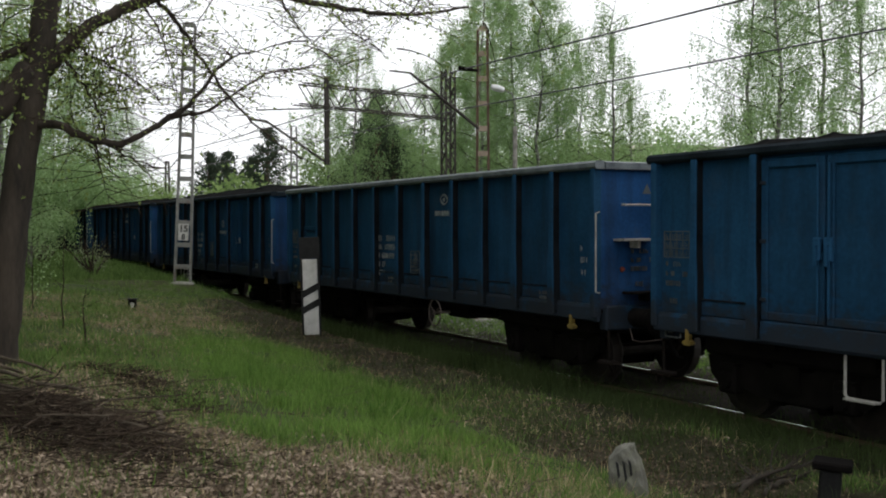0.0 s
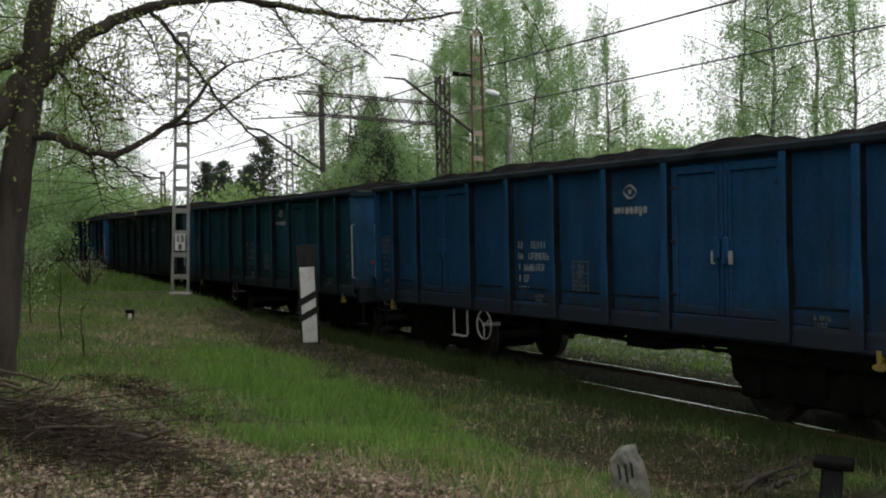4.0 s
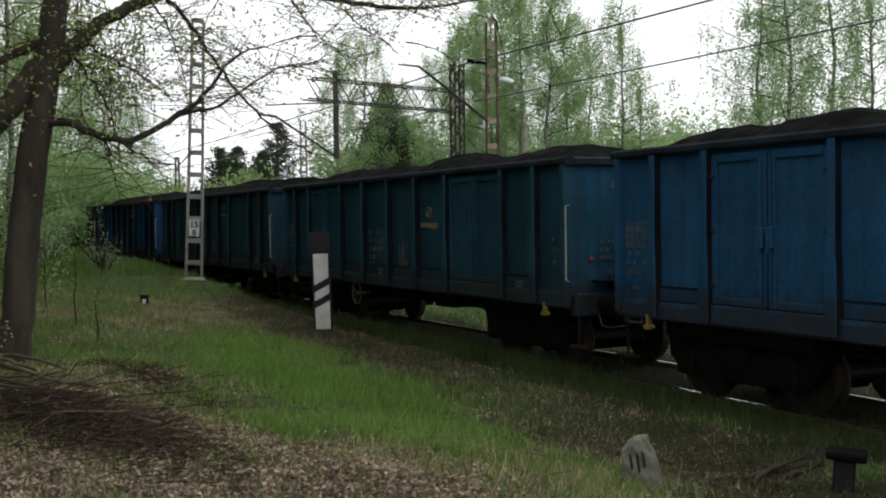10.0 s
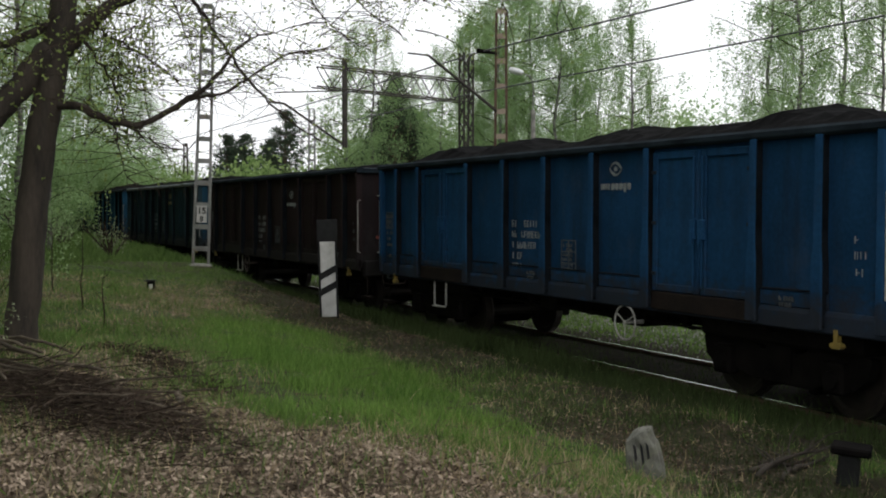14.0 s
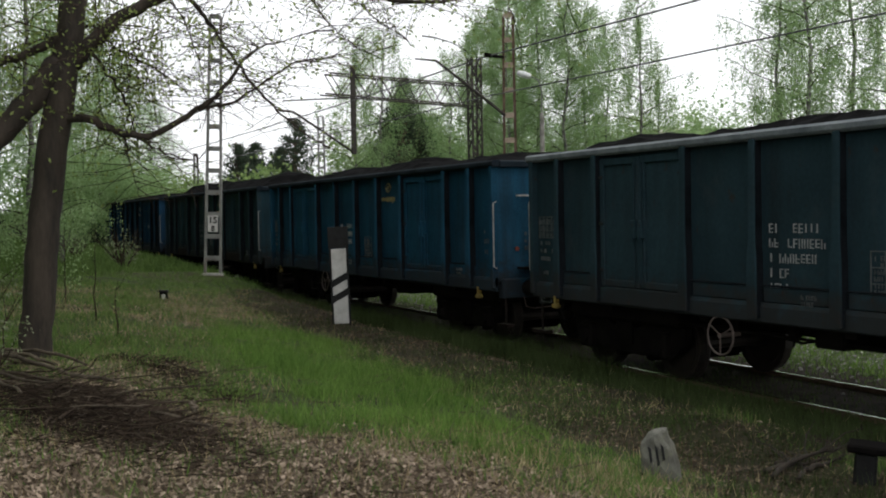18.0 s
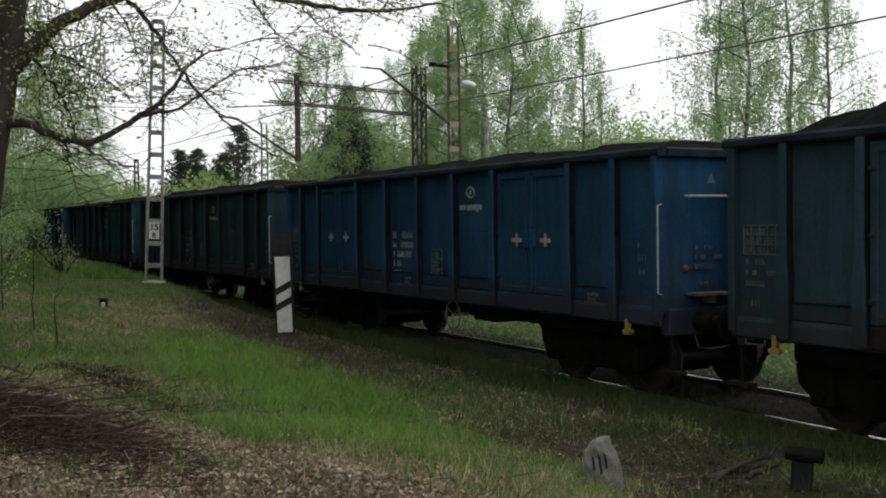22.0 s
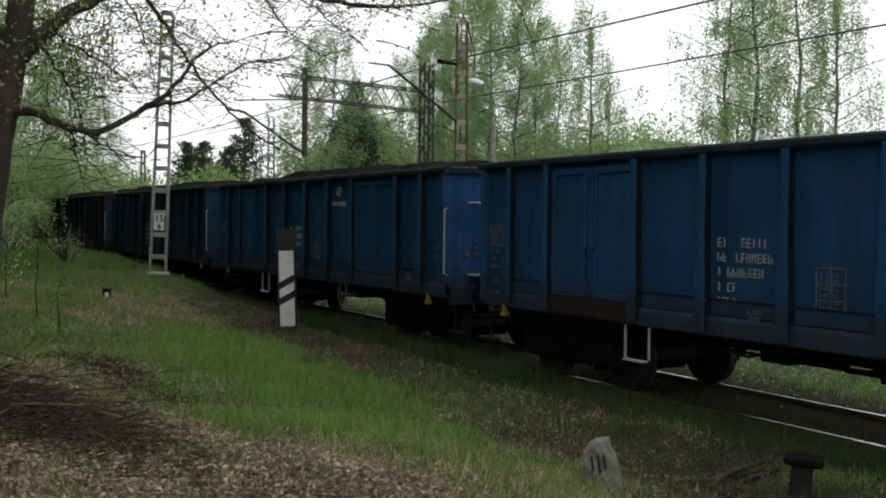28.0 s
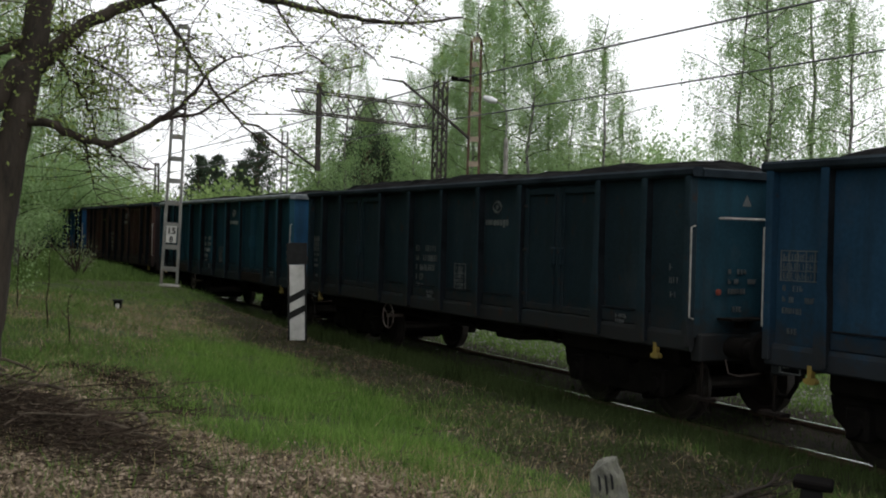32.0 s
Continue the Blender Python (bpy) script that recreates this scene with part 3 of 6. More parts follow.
def bulged_wall(posts):
    """Side sheeting, pressed outwards a little between the posts and dented by use."""
    edges = [-6.37, *posts, 6.37]
    xs = []
    for a, c in zip(edges, edges[1:]):
        xs += [(a + (c - a) * k / 6, math.sin(math.pi * k / 6)) for k in range(6)]
    xs.append((6.37, 0.0))
    nz = 9
    b = Build()
    v = []
    for back in (0.0, 0.008):
        for k in range(nz + 1):
            z = 1.18 + 1.94 * k / nz
            rise = math.sin(math.pi * k / nz)
            for x, s in xs:
                v.append((x, -0.002 - 0.012 * s * rise + noise.noise((x * 1.7, z * 1.7, 4.0)) * 0.006 * rise + back, z))
    n = len(xs)
    m = n * (nz + 1)
    f = []
    for k in range(nz):
        for i in range(n - 1):
            a = k * n + i
            f += [(a, a + 1, a + n + 1, a + n), (m + a, m + a + n, m + a + n + 1, m + a + 1)]
    for i in range(n - 1):
        f += [(i, m + i, m + i + 1, i + 1), (nz * n + i, nz * n + i + 1, m + nz * n + i + 1, m + nz * n + i)]
    return b.add(v, f)



def wagon_meshes():
    """The meshes that all wagons share, in the wagon's space: x along it, y < 0 towards the camera, z from the rail head."""
    M = MESH
    P = PAINTS["teal"]
    M["side_wall"] = bulged_wall(POSTS).mesh("side_wall", P)
    M["plain_wall"] = bulged_wall(PLAIN_POSTS).mesh("plain_wall", P)
    # pressed post: broad at the foot, slim from mid height on
    secs = [(1.06, 0.085, 0.15), (1.75, 0.08, 0.15), (1.95, 0.055, 0.14), (3.12, 0.05, 0.13)]

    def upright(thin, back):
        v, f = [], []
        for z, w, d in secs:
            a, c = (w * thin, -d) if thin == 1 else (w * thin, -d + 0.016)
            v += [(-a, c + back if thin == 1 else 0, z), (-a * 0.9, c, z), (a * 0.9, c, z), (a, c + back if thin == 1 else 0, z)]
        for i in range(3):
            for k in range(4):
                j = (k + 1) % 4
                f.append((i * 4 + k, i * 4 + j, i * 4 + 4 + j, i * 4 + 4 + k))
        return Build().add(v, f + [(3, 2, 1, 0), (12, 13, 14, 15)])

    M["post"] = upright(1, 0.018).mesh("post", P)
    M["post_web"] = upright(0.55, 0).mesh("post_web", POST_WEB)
    # dark rod added where the seam above a flap lies in shade
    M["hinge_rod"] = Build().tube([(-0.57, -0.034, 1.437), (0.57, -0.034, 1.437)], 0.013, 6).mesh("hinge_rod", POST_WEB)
    M["door_sill"] = Build().chamfer(-0.94, 0.94, -0.075, 0.0, 1.03, 1.262, 0.012).mesh("door_sill", BROWN_SILL)
    M["corner_post"] = Build().chamfer(-0.05, 0.05, -0.11, 0.02, 1.06, 3.13, 0.012).mesh("corner_post", P)
    M["sill"] = Build().extrude([(0.0, 1.02), (-0.03, 1.0), (-0.055, 1.02), (-0.055, 1.19), (-0.035, 1.24), (0.0, 1.24)], "x", -6.4, 6.4).mesh("sill", P)
    M["lower_flap"] = Build().chamfer(-0.56, 0.56, -0.03, 0.0, 1.25, 1.42, 0.008).mesh("lower_flap", P)
    M["plain_flap"] = Build().chamfer(-0.44, 0.44, -0.03, 0.0, 1.25, 1.42, 0.008).mesh("plain_flap", P)
    M["hatch"] = Build().box(-0.45, 0.45, -0.022, 0.0, 1.27, 2.32).chamfer(-0.46, 0.46, -0.05, -0.02, 2.24, 2.34, 0.01).chamfer(-0.46, -0.37, -0.05, -0.022, 1.27, 2.23, 0.01).chamfer(0.37, 0.46, -0.05, -0.022, 1.27, 2.23, 0.01).mesh("hatch", P)
    M["rim"] = Build().extrude([(0.03, 3.11), (-0.10, 3.11), (-0.125, 3.14), (-0.125, 3.195), (-0.09, 3.225), (0.03, 3.225)], "x", -6.46, 6.46).mesh("rim", P)
    M["end_rim"] = Build().extrude([(-0.03, 3.11), (0.10, 3.11), (0.11, 3.20), (-0.03, 3.225)], "y", -1.40, 1.40).mesh("end_rim", P)
    M["end_wall"] = Build().box(-0.004, 0.004, -1.43, 1.43, 1.18, 3.12).mesh("end_wall", P)
    M["end_stiffener"] = Build().extrude([(0.0, -0.1), (0.17, -0.06), (0.17, 0.06), (0.0, 0.1)], "z", 1.2, 3.1).mesh("end_stiffener", P)
    M["end_panel"] = Build().chamfer(-0.004, 0.012, -0.53, 0.53, 1.3, 3.05, 0.004).mesh("end_panel", P)
    M["headstock"] = Build().chamfer(-0.09, 0.09, -1.36, 1.36, 0.88, 1.22, 0.02).mesh("headstock", P)
    # a door leaf with a pressed frame and a recessed panel
    w, z0, z1, e = 0.4625, 1.27, 3.06, 0.10
    b = Build()
    b.box(-w, w, -0.022, 0.0, z0, z1)
    for x0, x1, a, c in ((-w, -w + e, z0, z1), (w - e, w, z0, z1), (-w + e, w - e, z1 - e, z1), (-w + e, w - e, z0, z0 + e)):
        b.chamfer(x0, x1, -0.055, -0.022, a, c, 0.012)
    M["door"] = b.mesh("door", P)
    M["hinge"] = Build().chamfer(-0.045, 0.045, -0.078, -0.05, -0.022, 0.022, 0.007).mesh("hinge", P)
    b = Build().tube([(0, -0.085, 1.35), (0, -0.085, 2.98)], 0.016, 6)
    b.chamfer(-0.05, 0.05, -0.115, -0.06, 1.95, 2.2, 0.012)
    b.box(-0.02, 0.02, -0.135, -0.11, 1.9, 2.12)
    M["latch"] = b.mesh("latch", P)
    M["latch_plate"] = Build().chamfer(-0.035, 0.035, -0.075, -0.056, 1.98, 2.14, 0.006).mesh("latch_plate", LETTER)
    b = Build()
    b.box(-0.13, 0.13, -0.064, -0.057, 2.02, 2.08).box(-0.03, 0.03, -0.064, -0.057, 1.96, 2.15)
    M["cross_mark"] = b.mesh("cross_mark", LETTER)
    # floor and underframe
    M["floor"] = Build().box(-6.36, 6.36, -1.41, 1.41, 1.12, 1.17).mesh("floor", BLACK_STEEL)
    b = Build()
    b.box(-6.3, 6.3, -0.35, -0.2, 0.86, 1.12).box(-6.3, 6.3, 0.2, 0.35, 0.86, 1.12)
    for x in (-4.5, -2.4, 0, 2.4, 4.5):
        b.box(x - 0.08, x + 0.08, -1.35, 1.35, 0.92, 1.12)
    b.box(-3.4, 3.4, -0.3, 0.3, 0.72, 0.86)
    M["underframe"] = b.mesh("underframe", BLACK_STEEL)
    b = Build().lathe([(0.0, -0.55), (0.17, -0.53), (0.19, -0.4), (0.19, 0.4), (0.17, 0.53), (0.0, 0.55)], (-1.5, 0.35, 0.72), "x", 14)
    M["air_tank"] = b.mesh("air_tank", BLACK_STEEL, True)
    b = Build().tube([(-3.2, -0.5, 0.74), (-0.6, -0.5, 0.7), (0.9, -0.5, 0.66), (3.2, -0.5, 0.74)], 0.022, 6)
    b.tube([(-2.6, 0.6, 0.62), (0.4, 0.6, 0.56), (2.6, 0.6, 0.62)], 0.02, 6)
    b.box(0.5, 0.66, -0.62, -0.4, 0.62, 0.95).box(1.3, 1.42, -0.6, -0.4, 0.68, 0.95)
    for x, y, z in ((-2.3, -0.9, 0.8), (-1.1, -1.1, 0.78), (0.3, -0.95, 0.76), (1.9, -1.05, 0.8), (2.6, -0.9, 0.76)):
        b.box(x - 0.05, x + 0.05, y - 0.04, y + 0.04, z, 1.1)
        b.tube([(x - 0.35, y, z + 0.04), (x + 0.1, y + 0.03, z - 0.02), (x + 0.5, y, z + 0.06)], 0.017, 5)
    b.tube([(-3.2, -1.1, 0.82), (3.2, -1.1, 0.8)], 0.02, 6).tube([(-3.2, -0.8, 0.9), (3.2, -0.8, 0.88)], 0.026, 6)
    b.chamfer(1.0, 1.75, -1.0, -0.55, 0.68, 1.0, 0.03).chamfer(-0.75, -0.3, -1.15, -0.75, 0.74, 1.02, 0.03)
    M["brake_rigging"] = b.mesh("brake_rigging", BLACK_STEEL)
    M["bolster"] = Build().chamfer(-1.3, 1.3, -1.18, 1.18, 0.74, 1.12, 0.05).mesh("bolster", BLACK_STEEL)
    b = Build().box(-0.5, 0.5, -0.6, 0.6, 0.18, 0.74)
    for q in (-0.38, 0.38):
        b.chamfer(q - 0.07, q + 0.07, -0.95, 0.95, 0.2, 0.62, 0.03)
    M["brake_gear"] = b.mesh("brake_gear", BLACK_STEEL)
    b = Build().chamfer(0.2, 0.75, -0.25, 0.25, 0.62, 0.92, 0.04)
    M["brake_cylinder"] = b.mesh("brake_cylinder", BLACK_STEEL)
    # bogie
    b = Build()
    for s in (-1, 1):
        out = [(-1.35, 0.72), (-1.12, 0.80), (-0.55, 0.80), (-0.32, 0.66), (0.32, 0.66), (0.55, 0.80), (1.12, 0.80), (1.35, 0.72), (1.3, 0.5), (1.12, 0.36), (0.72, 0.38), (0.5, 0.30), (-0.5, 0.30), (-0.72, 0.38), (-1.12, 0.36), (-1.3, 0.5)]
        b.extrude(out, "y", s * 1.0 - 0.06, s * 1.0 + 0.06)
    b.box(-0.2, 0.2, -1.1, 1.1, 0.42, 0.8)
    M["bogie_frame"] = b.mesh("bogie_frame", BLACK_STEEL)
    b = Build().chamfer(-0.15, 0.15, -0.12, 0.06, 0.3, 0.66, 0.03)
    b.lathe([(0.0, -0.17), (0.1, -0.165), (0.11, -0.12)], (0, 0, 0.46), "y", 12)
    M["axle_box"] = b.mesh("axle_box", BLACK_STEEL)
    b = Build()
    for x in (-0.18, 0.0, 0.18):
        b.tube([(x + 0.055 * math.cos(k * 1.3), 0.055 * math.sin(k * 1.3), 0.36 + k * 0.012) for k in range(25)], 0.013, 3)
    M["spring"] = b.mesh("spring", BLACK_STEEL)
    b = Build().lathe([(0.12, -0.09), (0.13, -0.07), (0.36, -0.05), (0.40, -0.07), (0.46, -0.065), (0.46, 0.055), (0.49, 0.07), (0.485, 0.095), (0.40, 0.09), (0.36, 0.05), (0.14, 0.06), (0.12, 0.09)], (0, 0, 0), "y", 22)
    M["wheel"] = b.mesh("wheel", WHEEL)
    M["axle"] = Build().lathe([(0.08, -0.98), (0.08, -0.7), (0.1, -0.66), (0.085, 0), (0.1, 0.66), (0.08, 0.7), (0.08, 0.98)], (0, 0, 0), "y", 10).mesh("axle", WHEEL)
    # buffers and coupling
    b = Build().lathe([(0.13, 0.0), (0.13, 0.3), (0.09, 0.31), (0.09, 0.52), (0.22, 0.54), (0.25, 0.57), (0.22, 0.61), (0.0, 0.62)], (0, 0, 0), "x", 18)
    M["buffer"] = b.mesh("buffer", BLACK_STEEL)
    b = Build().tube([(0, 0, 0), (0.25, 0, 0.0), (0.34, 0, 0.09), (0.28, 0, 0.16), (0.2, 0, 0.12)], 0.04, 6)
    b.tube([(0.2, 0, -0.02), (0.45, 0, -0.12), (0.62, 0, -0.02)], 0.028, 6)
    M["coupling"] = b.mesh("coupling", BLACK_STEEL)
    b = Build().tube([(0, 0, 0), (0.1, 0, -0.12), (0.16, 0, -0.34), (0.3, 0, -0.5), (0.46, 0, -0.5), (0.58, 0, -0.34), (0.6, 0, -0.16)], 0.03, 7)
    M["air_hose"] = b.mesh("air_hose", BLACK_STEEL)
    b = Build().extrude([(-0.032, 1.0), (0.032, 1.0), (0.026, 0.87), (0.078, 0.852), (0.086, 0.822), (0.05, 0.8), (-0.05, 0.8), (-0.086, 0.822), (-0.078, 0.852), (-0.026, 0.87)], "y", -0.03, 0.03)
    M["tow_hook"] = b.mesh("tow_hook", YELLOW)
    b = Build().tube([(0, 0, 2.52), (0, -0.06, 2.5), (0, -0.06, 1.42), (0, 0, 1.4)], 0.011, 6)
    M["handrail"] = b.mesh("handrail", HANDRAIL)
    M["end_step"] = Build().box(-0.018, 0.018, -0.012, 0.012, 0.46, 1.02).box(-0.16, 0.2, -0.08, 0.06, 0.42, 0.46).tube([(0.16, 0, 0.44), (0.1, 0.05, 0.3), (0.02, 0.05, 0.3), (-0.04, 0, 0.44)], 0.012, 5).mesh("end_step", BROWN_SILL)
    M["shunter_handle"] = Build().tube([(0, -0.62, 0.9), (0.04, -0.6, 0.74), (0.05, -0.45, 0.7), (0.05, -0.1, 0.72), (0.04, -0.05, 0.9)], 0.009, 5).mesh("shunter_handle", RUSTY_GREY)
    M["end_mark"] = Build().lathe([(0.0, 0.03), (0.035, 0.025), (0.04, 0.0)], (0, 0, 0), "x", 10).mesh("end_mark", RED_MARK)
    b = Build().tube([(0, -0.05, 2.62), (0.07, -0.05, 2.62), (0.07, 0.62, 2.62), (0, 0.62, 2.62)], 0.016, 6)
    M["grab_bar"] = b.mesh("grab_bar", HANDRAIL)
    b = Build().box(0.0, 0.24, -0.3, 0.3, 1.5, 1.53).box(0.0, 0.2, -0.02, 0.02, 1.4, 1.5)
    M["step_shelf"] = b.mesh("step_shelf", HANDRAIL)
    b = Build().tube([(-0.24, 0, 1.02), (-0.24, 0, 0.58), (-0.2, 0, 0.55), (0.2, 0, 0.55), (0.24, 0, 0.58), (0.24, 0, 1.02)], 0.017, 6).box(-0.2, 0.2, -0.08, 0.02, 0.54, 0.56)
    M["foot_step"] = b.mesh("foot_step", BLACK_STEEL)
    b = Build()
    ring = [(0.235 * math.cos(k * math.pi / 12), 0, 0.235 * math.sin(k * math.pi / 12)) for k in range(25)]
    b.tube(ring, 0.014, 5)
    for k in range(3):
        w = k * 2.094 + 0.5
        b.tube([(0, 0, 0), (0.235 * math.cos(w), 0, 0.235 * math.sin(w))], 0.01, 5)
    b.tube([(0, -0.02, 0), (0, 0.3, 0)], 0.03, 8)
    M["brake_wheel"] = b.mesh("brake_wheel", RUSTY_GREY)
    b = Build().extrude([(-0.075, 0.0), (0.075, 0.0), (0.0, 0.14)], "y", -0.004, 0.0)
    M["warning_triangle"] = b.mesh("warning_triangle", YELLOW)


def bars(rows, size, seed):
    """Rows of small bars where writing cannot be read: (x, z, number) with the top left at x, z."""
    rng = random.Random(seed)
    b = Build()
    t = size * 0.12
    for x, z, n in rows:
        for k in range(n):
            if rng.random() < 0.1:
                continue
            q, w, h = x + k * size * 0.72, size * 0.5, size * rng.uniform(0.82, 0.95)
            kind = rng.random()
            if kind < 0.3:
                b.box(q + w * 0.35, q + w * 0.35 + t, -0.014, 0.004, z - h, z)
            elif kind < 0.65:
                b.box(q, q + t, -0.014, 0.004, z - h, z).box(q + w - t, q + w, -0.014, 0.004, z - h, z - h * rng.choice((0, 0.4)))
            else:
                b.box(q, q + t, -0.014, 0.004, z - h, z)
                for f in (0, 0.45, 0.85):
                    if rng.random() < 0.75:
                        b.box(q + t, q + w, -0.0138, 0.004, z - h * f - t, z - h * f)
    return b


def outline(b, x0, x1, z0, z1, cols=1, rows=1, t=0.011):
    """Thin painted lines of a table."""
    for k in range(cols + 1):
        x = x0 + (x1 - x0) * k / cols
        b.box(x, x + t, -0.014, 0.004, z0, z1)
    for k in range(rows + 1):
        z = z0 + (z1 - z0) * k / rows
        b.box(x0, x1 + t, -0.0145, 0.004, z, z + t)
    return b


def marking_meshes():
    M = MESH
    M["number_block"] = bars([(0, 0, 2), (0.3, 0, 6), (0, -0.17, 2), (0.3, -0.17, 7), (0, -0.34, 9), (0, -0.51, 4), (0, -0.68, 4)], 0.115, 1).mesh("number_block", LETTER)
    M["data_grid"] = bars([(0, -0.07 * k, 6) for k in range(6)], 0.06, 2)
    M["data_grid"] = outline(M["data_grid"], -0.05, 0.33, -0.46, 0.04, 2, 3).mesh("data_grid", FADED)
    M["load_table"] = bars([(0, 0, 10), (0, -0.1, 10), (0, -0.2, 10)], 0.075, 3)
    M["load_table"] = outline(M["load_table"], -0.04, 0.56, -0.29, 0.03, 5, 3).mesh("load_table", FADED)
    M["side_data"] = bars([(0, 0, 6), (0, -0.12, 5), (0.32, -0.12, 3), (0, -0.24, 6), (0.03, -0.46, 4), (0.03, -0.84, 3)], 0.068, 4)
    M["side_data"] = outline(M["side_data"], -0.02, 0.27, -0.95, -0.82).mesh("side_data", FADED)
    M["small_data"] = bars([(0, 0, 2), (0.0, -0.16, 3), (0.02, -0.34, 2)], 0.085, 5).mesh("small_data", LETTER)
    M["sill_data"] = bars([(0, 0, 6), (0, -0.07, 5)], 0.055, 6).mesh("sill_data", FADED)
    # emblem of two interlocking curved blades over a row of blocks
    b = Build()
    for q in (1, -1):
        rim, inner = [], []
        for k in range(13):
            u = -0.16 + 0.32 * k / 12
            bow = 0.115 * math.cos(math.pi * u / 0.34) ** 0.8
            thick = 0.012 + 0.055 * (0.5 + u / 0.32) ** 1.2 * math.cos(math.pi * u / 0.36) ** 0.5
            rim.append((q * u, q * bow))
            inner.append((q * u, q * max(bow - thick, -0.01)))
        b.extrude(rim + inner[::-1], "y", -0.014, 0.004)
    b.lathe([(0.04, -0.014), (0.04, 0.004)], (0, 0, 0), "y", 14)
    b.v = [(x * 0.86, y, z * 0.86) for x, y, z in b.v]
    M["emblem"] = b.mesh("emblem", LETTER)
    b = Build()
    for k in range(3):
        b.chamfer(-0.39 + k * 0.085, -0.325 + k * 0.085, -0.014, 0.004, -0.1, 0.0, 0.004)
    for k in range(5):
        x = -0.11 + k * 0.105
        drop = 0.04 if k == 3 else 0.0
        b.extrude([(x + 0.02, -0.11 - drop), (x + 0.065, -0.11 - drop), (x + 0.082, -0.085), (x + 0.082, -0.02), (x + 0.06, 0.005), (x + 0.02, 0.005), (x, -0.02), (x, -0.085)], "y", -0.014, 0.004)
    b.v = [(x * 0.9, y, z * 0.82) for x, y, z in b.v]
    M["name_bars"] = b.mesh("name_bars", LETTER)


wagon_meshes()
marking_meshes()


def coal_mesh(seed, fill):
    rng = random.Random(seed)
    nx, ny = 72, 15
    mounds = [(-4.8 + i * 1.9 + rng.uniform(-0.5, 0.5), rng.uniform(-0.2, 0.2), rng.uniform(0.5, 1.0), rng.uniform(0.7, 1.25)) for i in range(6)]
    v = []
    for j in range(ny + 1):
        y = -1.39 + 2.78 * j / ny
        for i in range(nx + 1):
            x = -6.33 + 12.66 * i / nx
            h = 0.0
            for mx, my, a, s in mounds:
                h = max(h, a * math.exp(-((x - mx) / s) ** 2 - ((y - my) / 0.95) ** 2))
            edge = min(1, (6.33 - abs(x)) / 0.7, (1.39 - abs(y)) / 0.5)
            z = 3.1 + (h * fill * 0.55 + 0.05 + fill * 0.36) * edge + noise.noise((x * 4.5, y * 4.5, seed + 3)) * 0.045 * edge + noise.noise((x * 2.1, y * 2.1, seed)) * 0.05 * edge + noise.noise((x * 9, y * 9, seed)) * 0.03
            v.append((x, y, z))
    f = [(j * (nx + 1) + i, j * (nx + 1) + i + 1, (j + 1) * (nx + 1) + i + 1, (j + 1) * (nx + 1) + i) for j in range(ny) for i in range(nx)]
    return Build().add(v, f).mesh("coal_load", COAL)


def scratch_mesh(seed):
    """Long ragged scrapes where the paint is gone: trails of short overlapping strokes."""
    rng = random.Random(seed)
    b = Build()
    trails = [(-0.95, 1.5, 2.7), (-0.8, 1.3, 2.75), (-0.62, 1.4, 2.8), (-0.5, 1.25, 2.6), (-0.35, 1.5, 2.85), (-0.22, 1.35, 2.8), (-1.9, 1.9, 2.65),
              (2.85, 1.55, 2.7), (3.1, 1.3, 2.0), (3.2, 1.9, 2.85), (3.75, 2.2, 2.9), (3.95, 1.4, 2.3), (4.15, 1.7, 2.8), (4.85, 1.6, 2.6), (5.0, 1.35, 2.2), (5.3, 1.8, 2.6), (5.72, 1.3, 2.5), (5.95, 1.6, 2.4), (6.1, 1.9, 2.3)]
    for x, z0, z1 in trails:
        for strand in range(3):
            z, lean = z0 + rng.uniform(0, 0.4), rng.uniform(-0.1, 0.1)
            x += rng.gauss(0, 0.045)
            while z < z1 - rng.uniform(0, 0.3):
                h, w = rng.uniform(0.12, 0.5), rng.uniform(0.004, 0.02)
                q = x + lean * (z - z0) / (z1 - z0) + rng.gauss(0, 0.012)
                y = -0.062 if 2.6 < q < 4.5 else -0.014
                tip = rng.uniform(-0.02, 0.02)
                b.extrude([(q, z), (q + w * 0.5, z + 0.02), (q + w + tip * 0.4, z + h * 0.5), (q + w * 0.5 + tip, z + h), (q - w * 0.2 + tip * 0.5, z + h * 0.6)], "y", y - 0.002, y)
                z += h * rng.uniform(0.7, 1.5)
    return b.mesh("paint_scrape", LETTER)


WAGONS = []
WHEELSETS = []


